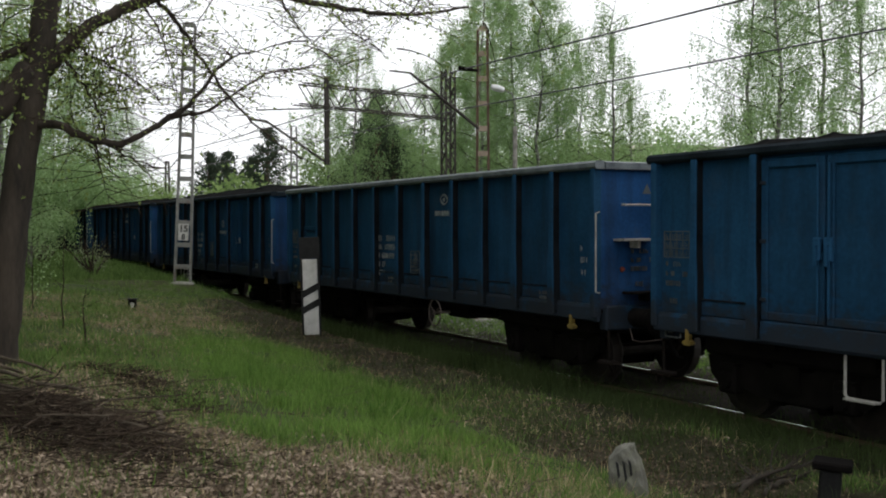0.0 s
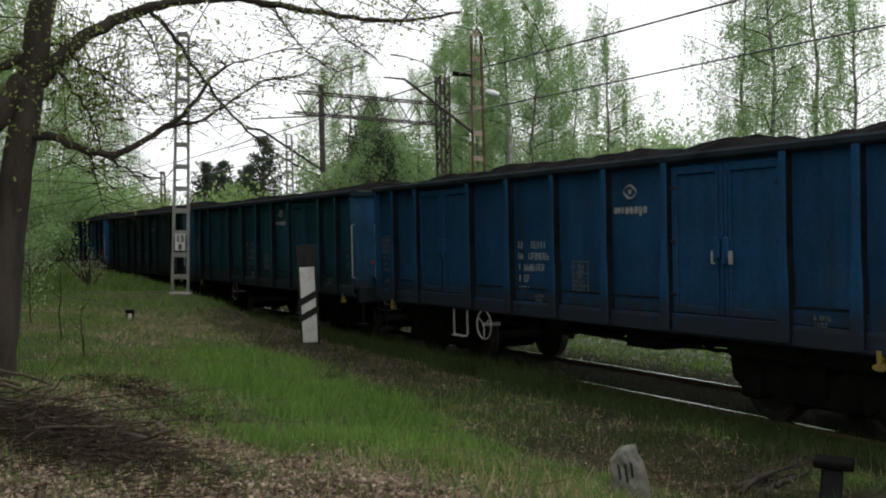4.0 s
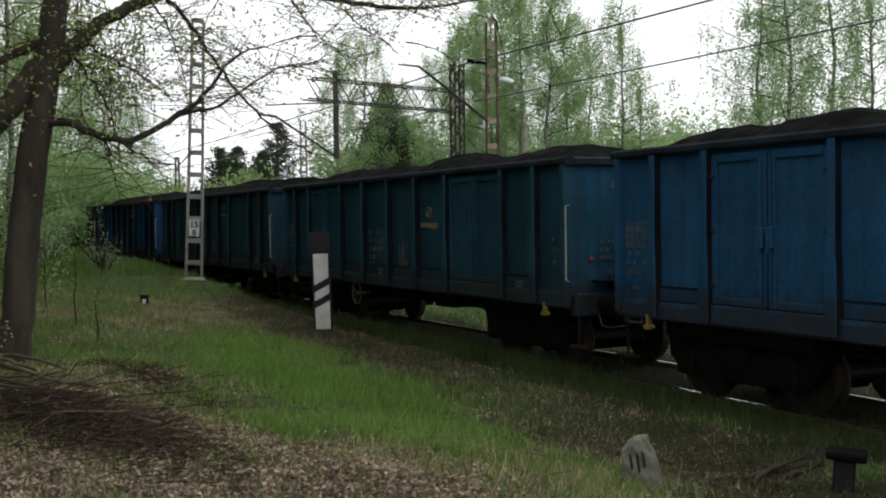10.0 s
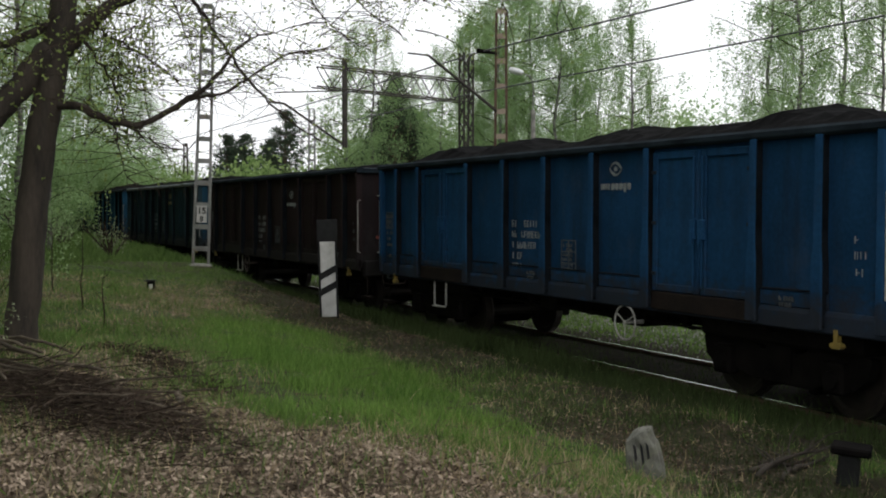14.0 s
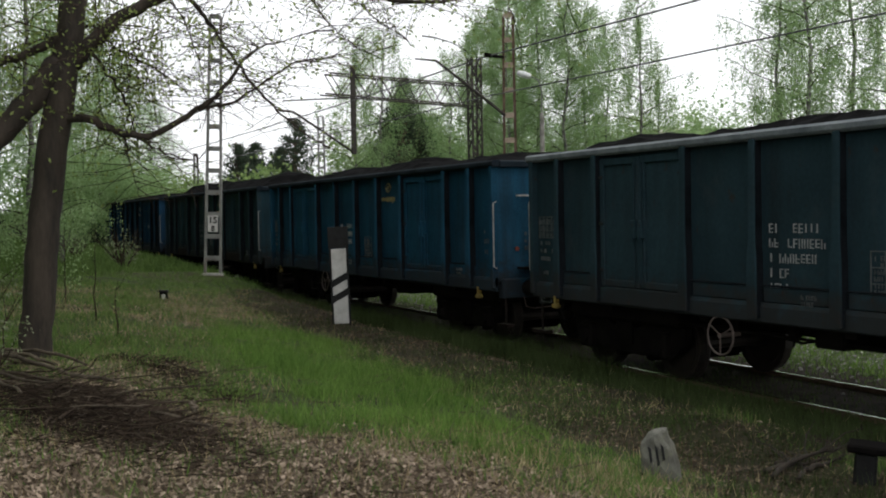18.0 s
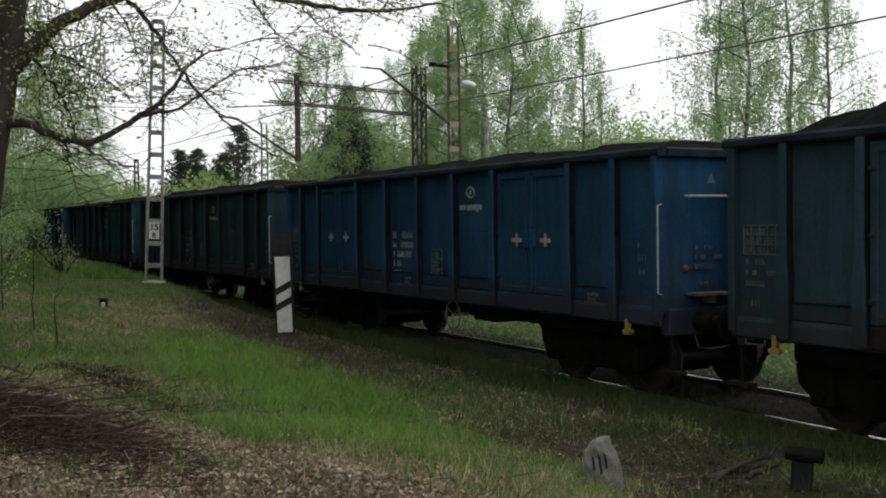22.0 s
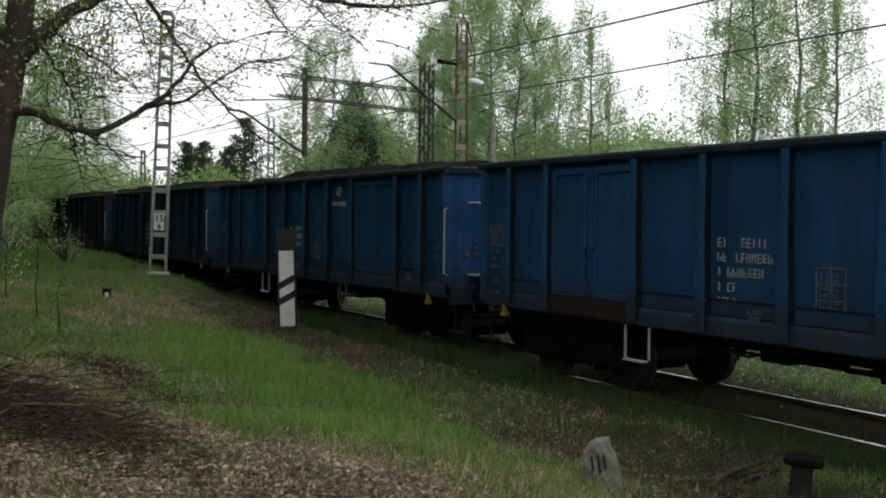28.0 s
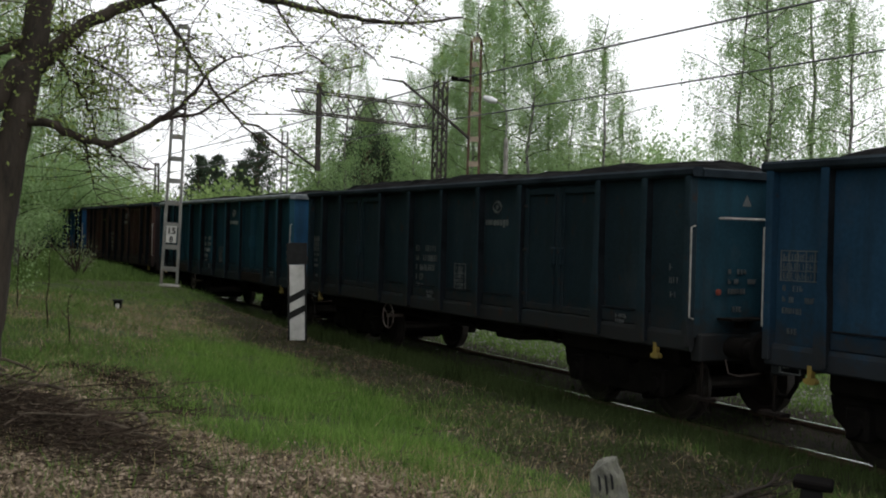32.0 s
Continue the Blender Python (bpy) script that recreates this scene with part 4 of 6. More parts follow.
def make_wagon(k, colour, end="royal", doors=True, rim=None, logo=LETTER, step=False, wheel_at=-2.2, step_at=-3.1, fill=0.4, extras=(), words="", text=LETTER, logo_z=2.8):
    P, E = PAINTS[colour], PAINTS[end]
    label = words + " open freight wagon heaped with coal"
    w = tagged(new("freight_wagon"), label, "freight wagon", "coal train wagons")
    M = MESH
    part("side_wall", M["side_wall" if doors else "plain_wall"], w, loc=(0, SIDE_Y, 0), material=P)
    for x in POSTS if doors else PLAIN_POSTS:
        q = part("post", M["post"], w, loc=(x, SIDE_Y - 0.004, 0), material=P)
        part("post_web", M["post_web"], q, "dark web of the post, shade and grime in its colour")
    for x in (-6.35, 6.35):
        part("corner_post", M["corner_post"], w, loc=(x, SIDE_Y, 0), material=P)
        part("corner_post", M["corner_post"], w, loc=(x, -SIDE_Y, 0), rot=(0, 0, math.pi), material=P)
    part("side_wall", M["side_wall"], w, loc=(0, -SIDE_Y, 0), material=P)
    for x in POSTS:
        part("post", M["post"], w, loc=(x, -SIDE_Y - 0.11, 0), rot=(0, 0, math.pi), material=P)
    for y, r in ((SIDE_Y, 0), (-SIDE_Y, math.pi)):
        part("sill", M["sill"], w, loc=(0, y - (0.004 if r == 0 else -0.004), 0), rot=(0, 0, r), material=P)
        part("rim", M["rim"], w, loc=(0, y, 0), rot=(0, 0, r), material=rim or SOOTY_RIM)
    for s, r in ((1, 0), (-1, math.pi)):
        part("end_rim", M["end_rim"], w, loc=(s * 6.38, 0, 0), rot=(0, 0, r), material=rim or SOOTY_RIM)
        e = part("end_wall", M["end_wall"], w, "end wall in cleaner paint", loc=(s * 6.38, 0, 0), material=E)
        for y in (-0.2, 0.95):
            part("end_stiffener", M["end_stiffener"], e, loc=(s * 0.006, y, 0), rot=(0, 0, r), material=E)
        part("headstock", M["headstock"], w, loc=(s * 6.36, 0, 0), material=P)
        for y in (-0.875, 0.875):
            part("buffer", M["buffer"], w, loc=(s * 6.44, y, 1.05), rot=(0, 0, r))
        part("coupling", M["coupling"], w, loc=(s * 6.44, 0, 1.04), rot=(0, 0, r))
        part("air_hose", M["air_hose"], w, loc=(s * 6.44, -0.35 * s, 0.98), rot=(0, 0, r))
        part("tow_hook", M["tow_hook"], w, "yellow tow hook", loc=(s * 5.75, -1.46, 0.06))
        part("end_step", M["end_step"], w, "bent shunter's foot step", loc=(s * 6.42, -1.3, 0), rot=(0, 0, r))
        part("shunter_handle", M["shunter_handle"], w, "bent handle below the headstock", loc=(s * 6.46, -0.35 if s > 0 else 0.35, 0), rot=(0, 0, r))
    if doors:
        for i, (x0, x1) in enumerate(DOORS):
            d = part("door", M["door"], w, loc=((x0 + x1) / 2, SIDE_Y - 0.005, 0), material=P)
            for z in (1.5, 2.15, 2.8):
                part("hinge", M["hinge"], d, loc=(-0.42 if i % 2 == 0 else 0.42, 0, z), material=P)
            part("latch", M["latch"], d, loc=(0.40 if i % 2 == 0 else -0.40, 0, 0), material=P)
            if "plates" in extras and i > 1:
                part("latch_plate", M["latch_plate"], d, "pale latch plate", loc=(0.36 if i % 2 == 0 else -0.3, -0.05, -0.1))
            if "crosses" in extras:
                part("cross_mark", M["cross_mark"], d, "white painted cross", loc=(0.1 if i % 2 == 0 else -0.1, 0, 0))
            dd = part("door", M["door"], w, loc=((x0 + x1) / 2, -SIDE_Y + 0.005, 0), rot=(0, 0, math.pi), material=P)
        for x in (-5.05, -1.915, -0.64, 0.64, 1.915, 5.05):
            q = part("lower_flap", M["lower_flap"], w, loc=(x, SIDE_Y - 0.004, 0), material=P)
            part("hinge_rod", M["hinge_rod"], q, "dark rod drawing the shaded seam")
        for x in (-3.55, 3.55):
            part("door_sill", M["door_sill"], w, loc=(x, SIDE_Y - 0.004, 0), material=P if k % 4 else None)
    else:
        for a, c in zip(PLAIN_POSTS[1:], PLAIN_POSTS[2:]):
            q = part("lower_flap", M["plain_flap"], w, loc=((a + c) / 2, SIDE_Y - 0.004, 0), material=P)
            part("hinge_rod", M["hinge_rod"], q, "dark rod drawing the shaded seam").scale.x = 0.8
        part("hatch", M["hatch"], w, "low hatch door", loc=((PLAIN_POSTS[0] + PLAIN_POSTS[1]) / 2, SIDE_Y - 0.005, 0), material=P)
    part("floor", M["floor"], w)
    part("underframe", M["underframe"], w)
    part("air_tank", M["air_tank"], w)
    part("brake_rigging", M["brake_rigging"], w)
    part("brake_cylinder", M["brake_cylinder"], w)
    for bx in (-4.5, 4.5):
        bog = part("bogie", M["bogie_frame"], w, "grimy black bogie", loc=(bx, 0, 0))
        for ax in (-0.9, 0.9):
            ws = part("wheelset", M["axle"], w, "worn steel wheelset", loc=(bx + ax, 0, 0.46))
            part("wheel", M["wheel"], ws, loc=(0, -0.75, 0))
            part("wheel", M["wheel"], ws, loc=(0, 0.75, 0), rot=(0, 0, math.pi))
            WHEELSETS.append((ws, bx + ax))
            part("axle_box", M["axle_box"], bog, loc=(ax, -1.06, 0))
            part("axle_box", M["axle_box"], bog, loc=(ax, 1.06, 0), rot=(0, 0, math.pi))
        part("bolster", M["bolster"], bog)
        part("brake_gear", M["brake_gear"], bog)
        part("spring", M["spring"], bog, loc=(0, -1.0, 0))
        part("spring", M["spring"], bog, loc=(0, 1.0, 0))
    # rails, steps, brake wheel
    part("handrail", M["handrail"], w, "pale upright grab rail", loc=(6.42, SIDE_Y - 0.03, 0))
    barred = k not in (1, 2, 3, 6, 7, 10)
    if barred:
        part("grab_bar", M["grab_bar"], w, "pale grab bar", loc=(6.385, -1.0, 0))
    if "rail_left" in extras:
        part("handrail", M["handrail"], w, "pale upright grab rail", loc=(-6.42, SIDE_Y - 0.03, 0))
    if "pale_end" in extras:
        part("end_panel", M["end_panel"], w, "pale grey repainted panel", loc=(6.388, 0, 0), material=PAINTS["pale_grey"])
    if "end_shelf" in extras:
        part("step_shelf", M["step_shelf"], w, loc=(6.385, -0.9, 0.62))
    part("step_shelf", M["step_shelf"], w, loc=(6.385, -0.75, -0.12), material=None if k in (9, 17) else RUSTY_GREY if k in (13, 15) else BLACK_STEEL)
    if step:
        part("foot_step", M["foot_step"], w, "bent pale foot step", loc=(step_at, -1.42, 0), material=HANDRAIL if step == 2 else None)
    part("brake_wheel", M["brake_wheel"], w, "spoked hand brake wheel", loc=(wheel_at, -1.47, 0.79), material=HANDRAIL if k in (1, 2, 5, 8) else None)
    part("warning_triangle", M["warning_triangle"], w, "yellow warning triangle", loc=(6.385, -0.62, 2.78), rot=(0, 0, math.pi / 2), material=None if k == 9 else HANDRAIL if k in (12, 15) else FADED)
    part("end_mark", M["end_mark"], w, "dull red end mark", loc=(6.385, -1.05, 1.72))
    # markings
    ys = SIDE_Y - 0.005
    part("emblem", M["emblem"], w, "round two-stroke emblem", loc=(1.72, ys, logo_z), material=logo)
    tagged(part("name_bar", M["name_bars"], w, "row of lettering under the emblem", loc=(1.72, ys, logo_z - 0.2), material=logo), kind="stuff")
    tagged(part("number_block", M["number_block"], w, "block of white lettering", loc=(-1.12, ys, 2.15), material=text), kind="stuff")
    tagged(part("data_grid", M["data_grid"], w, loc=(0.4, ys, 1.82)), kind="stuff")
    tagged(part("load_table", M["load_table"], w, loc=(-6.2, ys, 2.22)), kind="stuff")
    tagged(part("side_data", M["side_data"], w, loc=(-6.2, ys, 1.88)), kind="stuff")
    tagged(part("small_data", M["small_data"], w, loc=(5.95, ys, 2.05), material=LETTER if k in (0, 8) else FADED), kind="stuff")
    tagged(part("sill_data", M["sill_data"], w, loc=(-0.6, ys - 0.03, 1.36)), kind="stuff")
    tagged(part("sill_data", M["sill_data"], w, loc=(4.9, ys - 0.03, 1.36)), kind="stuff")
    tagged(part("side_data", M["side_data"], e, loc=(12.774, -0.9, 2.0), rot=(0, 0, math.pi / 2)), kind="stuff")
    if "scrapes" in extras:
        tagged(part("paint_scrape", scratch_mesh(5), w, "long white scrapes in the paint", loc=(0, SIDE_Y - 0.004, 0)), kind="stuff")
    if "white_patch" in extras:
        part("patch", Build().chamfer(-0.07, 0.07, -0.004, 0.0, 1.62, 1.86, 0.0015).mesh("patch", LETTER), w, "white plate", loc=(-5.75, ys, 0))
    coal = tagged(new("coal_load", coal_mesh(40 + k, fill)), "heaped black coal filling an open wagon", "coal", "coal loads")
    WAGONS.append((k, w, coal))
    return w


make_wagon(-1, "blue", "blue", extras=("plates", "end_shelf"), step=2, fill=0.35, words="grubby blue")
make_wagon(0, "blue", "bright_blue", doors=False, rim=GREY_RIM, fill=0.12, extras=("end_shelf",), wheel_at=1.4, words="doorless dull blue grey-rimmed")
make_wagon(1, "royal", "bright_blue", fill=0.45, extras=("plates",), step=2, wheel_at=-2.65, step_at=-3.2, words="royal blue", logo_z=2.42)
make_wagon(2, "royal", "bright_blue", fill=0.4, extras=("plates", "rail_left"), step=2, words="royal blue")
make_wagon(3, "teal", "blue", fill=0.4, text=FADED, words="dull blue-green", logo_z=2.86, extras=("rail_left",))
make_wagon(4, "black_green", "sky_teal", fill=0.45, text=FADED, logo=FADED, words="sooty dark green", logo_z=2.85, wheel_at=-2.0)
make_wagon(5, "blue", "bright_blue", fill=0.55, wheel_at=2.0, extras=("scrapes",), words="scraped bright blue")
make_wagon(6, "teal", "sky_teal", fill=0.5, logo=ORANGE, text=FADED, words="dark blue-green", logo_z=2.47, wheel_at=-1.8, extras=("rail_left",))
make_wagon(7, "dark_teal", "teal", fill=0.55, wheel_at=-1.8, logo=FADED, text=FADED, words="dark blue-green")
make_wagon(8, "royal", "bright_blue", fill=0.5, wheel_at=2.0, step=2, step_at=-3.8, extras=("rail_left",), words="bright blue", logo_z=2.88)
make_wagon(9, "maroon", "maroon", fill=0.3, step=2, words="dark maroon", logo_z=2.69)
make_wagon(10, "black_green", "sky_teal", fill=0.4, logo=ORANGE, rim=GREY_RIM, words="dark green pale-rimmed", wheel_at=-1.95, extras=("rail_left",))
make_wagon(11, "sky_teal", "sky_teal", fill=0.45, logo=ORANGE, step=1, words="turquoise blue", logo_z=2.9, extras=("rail_left",))
make_wagon(12, "black_green", "dark_teal", fill=0.6, logo=ORANGE, text=FADED, words="sooty dark green", logo_z=2.78, wheel_at=1.95)
make_wagon(13, "steel_blue", "blue", fill=0.4, extras=("crosses",), words="blue", wheel_at=1.15)
make_wagon(14, "black_green", "dark_teal", fill=0.4, logo=ORANGE, text=FADED, extras=("white_patch",), words="dark blue-green", logo_z=2.75, wheel_at=1.42)
make_wagon(15, "dark_teal", "teal", fill=0.35, logo=FADED, text=FADED, extras=("pale_end",), words="dark blue-green", logo_z=2.52, wheel_at=1.2)
make_wagon(16, "royal", "royal", fill=0.15, wheel_at=1.62, step_at=-2.6, step=2, words="blue pale-rimmed", logo_z=2.55)
make_wagon(17, "royal", "bright_blue", fill=0.4, step=2, words="royal blue", logo_z=2.88, wheel_at=2.0, step_at=-2.85)
make_wagon(18, "slate", "slate", fill=0.45, logo=ORANGE, words="dark blue-green", logo_z=2.75, extras=("rail_left",))
make_wagon(19, "sooty", "teal", fill=0.4, text=FADED, logo=FADED, words="sooty dark green")
make_wagon(20, "teal", "blue", fill=0.3, rim=GREY_RIM, words="pale-rimmed turquoise")
make_wagon(21, "brown", "maroon", fill=0.3, words="rust-brown")
make_wagon(22, "royal", "royal", fill=0.3, words="royal blue")
make_wagon(23, "royal", "royal", fill=0.3, words="royal blue")
make_wagon(24, "teal", "blue", fill=0.3, words="blue-green")
make_wagon(25, "dark_teal", "blue", fill=0.3, words="dark blue-green")
make_wagon(26, "royal", "blue", fill=0.3, words="royal blue")

# ---- line-side things ----


def striped_sign():
    s = tagged(new("trackside_sign"), "leaning white board with black diagonal stripes beside the track", "sign")
    part("board", Build().chamfer(-0.145, 0.145, -0.02, 0.02, 0.05, 1.52, 0.006).mesh("board", WHITE_PAINT), s)
    for z in (0.46, 0.77):
        part("stripe", Build().extrude([(-0.145, z), (0.145, z + 0.15), (0.145, z + 0.29), (-0.145, z + 0.14)], "y", -0.024, -0.019).mesh("stripe", BLACK_PAINT), s, "black diagonal stripe")
    for x in (-0.165, 0.165):
        part("edge", Build().box(x - 0.02, x + 0.02, -0.032, 0.03, 0.0, 1.53).mesh("edge", BLACK_PAINT), s, "black edge")
    part("back_post", Build().box(-0.05, 0.05, 0.02, 0.12, -0.4, 1.4).mesh("back_post", CONCRETE), s)
    part("top_plate", Build().chamfer(-0.2, 0.2, 0.02, 0.05, 1.53, 1.95, 0.006).mesh("top_plate", BLACK_PAINT), s, "black square plate")
    s.matrix_world = pose(-20.05, 7.42, float(height(-20.05, 7.42)) - 0.03, 0, -1.6, 68)


def channel_mast(name, label, x, y, top, material, batten, width, depth, step, lean=0, turn=0, thick=0.04, plate=False, group="catenary masts", base=None):
    """Two upright channels joined by batten plates."""
    z0 = float(height(x, y)) - 0.05 if base is None else base
    h = top - z0
    m = tagged(new(name), label, "mast", group)
    for s in (-1, 1):
        w0, w1 = width * 0.5 * 1.12, width * 0.5 * 0.78
        b = Build()
        t = thick
        a = [(-t, -depth / 2), (t, -depth / 2), (t, depth / 2), (-t, depth / 2)]
        v = [(s * w0 + u, w, 0) for u, w in a] + [(s * w1 + u, w, h) for u, w in a]
        b.add(v, [(0, 1, 5, 4), (1, 2, 6, 5), (2, 3, 7, 6), (3, 0, 4, 7), (3, 2, 1, 0), (4, 5, 6, 7)])
        part("upright", b.mesh("upright", material), m)
    z = 0.45
    while z < h:
        w = width * 0.5 * (1.12 - 0.34 * z / h) - 0.02
        part("batten", Build().box(-w, w, -depth / 2 - 0.008, -depth / 2 + 0.004, z, z + 0.13).mesh("batten", batten), m)
        z += step
    part("cap", Build().box(-width * 0.42, width * 0.42, -depth / 2 - 0.01, depth / 2 + 0.01, h, h + 0.04).mesh("cap", batten), m)
    part("footing", Build().chamfer(-width * 0.8, width * 0.8, -width * 0.8, width * 0.8, -0.6, 0.1, 0.04).mesh("footing", CONCRETE), m, "concrete footing")
    if plate:
        pl = part("number_plate", Build().chamfer(-0.135, 0.135, -depth / 2 - 0.04, -depth / 2 - 0.03, 1.22, 1.67, 0.004).mesh("number_plate", WHITE_PAINT), m, "white kilometre plate")
        for txt, size, z in (("15", 0.24, 1.46), ("8", 0.2, 1.25)):
            cu = bpy.data.curves.new("digits", "FONT")
            cu.body, cu.size, cu.align_x, cu.extrude, cu.offset = txt, size, "CENTER", 0.002, 0.006
            o = new("digits", cu)
            dg = bpy.context.evaluated_depsgraph_get()
            me = bpy.data.meshes.new_from_object(o.evaluated_get(dg))
            bpy.data.objects.remove(o)
            me.materials.clear()
            me.materials.append(BLACK_PAINT)
            part("digits", me, pl, "black figures", loc=(0, -depth / 2 - 0.044, z), rot=(math.pi / 2, 0, 0))
    m.matrix_world = pose(x, y, z0, 0, lean, turn)
    return m


def lattice(b, x0, y0, z0, x1, y1, z1, size, n, r=0.022):
    """A square lattice girder with diagonal bracing between two points."""
    a, c = Vector((x0, y0, z0)), Vector((x1, y1, z1))
    d = (c - a).normalized()
    u = d.cross(Vector((1, 0, 0)) if abs(d.x) < 0.8 else Vector((0, 1, 0))).normalized() * size / 2
    w = d.cross(u).normalized() * size / 2
    corners = [u + w, u - w, -u - w, -u + w]
    for k in corners:
        b.tube([a + k, c + k], r * 1.5, 4)
    for i in range(n):
        p, q = a.lerp(c, i / n), a.lerp(c, (i + 1) / n)
        for k in range(4):
            e, g = corners[k], corners[(k + 1) % 4]
            if i % 2:
                e, g = g, e
            b.tube([p + e, q + g], r, 4)
    return b


def gantry():
    x = -40.0
    g = tagged(new("catenary_gantry"), "dark lattice column and truss beam over the tracks", "gantry")
    part("column", lattice(Build(), x, 20.8, 0, x, 20.8, 8.75, 0.42, 16, 0.036).mesh("column", DARK_LATTICE), g)
    b = Build()
    for dx in (-0.3, 0.3):
        b.tube([(x + dx, 14.4, 7.85), (x + dx, 20.7, 7.6)], 0.034, 4).tube([(x + dx, 14.2, 7.05), (x + dx, 20.7, 6.75)], 0.034, 4)
        n = 12
        for i in range(n):
            y0, y1 = 14.4 + i * 0.52, 14.4 + (i + 1) * 0.52
            b.tube([(x + dx, y0, 7.05 - 0.024 * i if i % 2 else 7.85 - 0.02 * i), (x + dx, y1, 7.83 - 0.02 * i if i % 2 else 7.03 - 0.024 * i)], 0.022, 4)
    part("beam", b.mesh("beam", DARK_LATTICE), g, "truss beam")
    part("drop_post", Build().box(x - 0.08, x + 0.08, 15.37, 15.53, 4.75, 8.2).mesh("drop_post", DARK_LATTICE), g)
    part("bracket", Build().tube([(x, 15.4, 4.85), (x, 13.0, 6.35), (x, 12.3, 6.4)], 0.05, 6).mesh("bracket", DARK_LATTICE), g)
    part("stay", Build().tube([(x, 15.4, 6.95), (x, 12.6, 6.75)], 0.03, 5).mesh("stay", DARK_LATTICE), g)


def far_mast_bracket():
    m = channel_mast("catenary_mast", "rusty channel mast with pale battens beyond the train", -23.8, 13.35, 7.2, RUST_MAST, PALE_BATTEN, 0.3, 0.16, 0.62, turn=62, thick=0.032)
    i = m.matrix_world.inverted()
    pts = [(-23.8, 13.3, 4.72), (-23.8, 12.0, 5.6), (-23.8, 11.35, 6.03), (-23.8, 10.8, 6.05)]
    part("cantilever_arm", Build().tube([i @ Vector(p) for p in pts], [0.04, 0.035, 0.03, 0.02], 6).mesh("cantilever_arm", DARK_LATTICE), m)
    part("insulator", Build().tube([i @ Vector((-23.8, 13.2, 6.2)), i @ Vector((-23.6, 12.6, 6.2))], [0.03, 0.06], 8).mesh("insulator", BLACK_STEEL), m)


def wires():
    for y, z, sag, r in ((12.75, 6.2, 0.25, 0.02), (12.7, 5.21, 0.15, 0.016)):
        spans = [(-146, -78), (-78, -23.8), (-23.8, 40)]
        b = Build()
        for a, c in spans:
            pts = [(a + (c - a) * k / 12, y, z - sag * (1 - (2 * k / 12 - 1) ** 2)) for k in range(13)]
            b.tube(pts, r, 5)
        tagged(new("overhead_wire", b.mesh("overhead_wire", WIRE)), "thin dark overhead wire strung along the track", "wire", "overhead wires")


def street_lamp():
    s = tagged(new("street_lamp"), "concrete post with a thin arm and white lamp head", "street lamp")
    x, y = -34.04, 20.43
    z0 = float(height(x, y))
    part("post", Build().tube([(0, 0, -0.2), (0, 0, 5.9)], [0.12, 0.085], 8).mesh("post", CONCRETE), s)
    part("arm", Build().tube([(0, 0, 5.6), (0, 0, 6.7), (-0.1, -0.05, 7.1), (-0.5, -0.2, 7.3)], 0.025, 6).mesh("arm", GALV), s)
    part("lamp_head", Build().lathe([(0.02, -0.35), (0.1, -0.28), (0.13, 0.0), (0.1, 0.28), (0.03, 0.34)], (0, 0, 0), "x", 12).mesh("lamp_head", LAMP_HEAD, True), s, "white lamp head", loc=(-0.75, -0.28, 7.36), rot=(0, 0.3, 0.35))
    s.matrix_world = pose(x, y, z0)


def boundary_stone():
    bm = bmesh.new()
    bmesh.ops.create_cube(bm, size=1)
    bmesh.ops.subdivide_edges(bm, edges=bm.edges[:], cuts=5, use_grid_fill=True)
    for p in bm.verts:
        q = p.co.copy()
        r = q.normalized() * 0.62
        q = q.lerp(r, 0.5)
        wide = 0.36 - 0.1 * (q.z + 0.5)
        slope = 0.1 * q.x
        p.co = Vector((q.x * wide, q.y * 0.24, (q.z + 0.5) * 0.56 - 0.1 + slope))
        p.co += q * (noise.noise(q * 4.0) * 0.05 + noise.noise(q * 11.0) * 0.025)
    me = bpy.data.meshes.new("boundary_stone")
    bm.to_mesh(me)
    bm.free()
    me.materials.append(STONE)
    x, y = -6.84, 5.15
    s = tagged(new("boundary_stone", me), "rough grey boundary stone with dark painted strokes", "stone")
    for u, z0 in ((-0.06, 0.2), (0.0, 0.16), (0.055, 0.2)):
        part("painted_stroke", Build().extrude([(u - 0.012, z0), (u + 0.012, z0 + 0.02), (u + 0.016, 0.33), (u - 0.006, 0.36)], "y", -0.14, -0.1).mesh("painted_stroke", BLACK_PAINT), s, "dark stroke")
    s.matrix_world = pose(x, y, float(height(x, y)) - 0.03, -8, -10, 52) @ Matrix.Scale(0.84, 4)


def cut_post():
    s = tagged(new("cut_post"), "dark rotten post stump with a flat cap", "post")
    part("shaft", Build().chamfer(-0.09, 0.09, -0.08, 0.08, -0.3, 0.27, 0.02).mesh("shaft", BLACK_PAINT), s)
    part("cap", Build().chamfer(-0.15, 0.17, -0.12, 0.12, 0.27, 0.34, 0.015).mesh("cap", BLACK_STEEL), s, "worn dark cap")
    x, y = -6.67, 7.1
    s.matrix_world = pose(x, y, float(height(x, y)), 3, 4, 40)


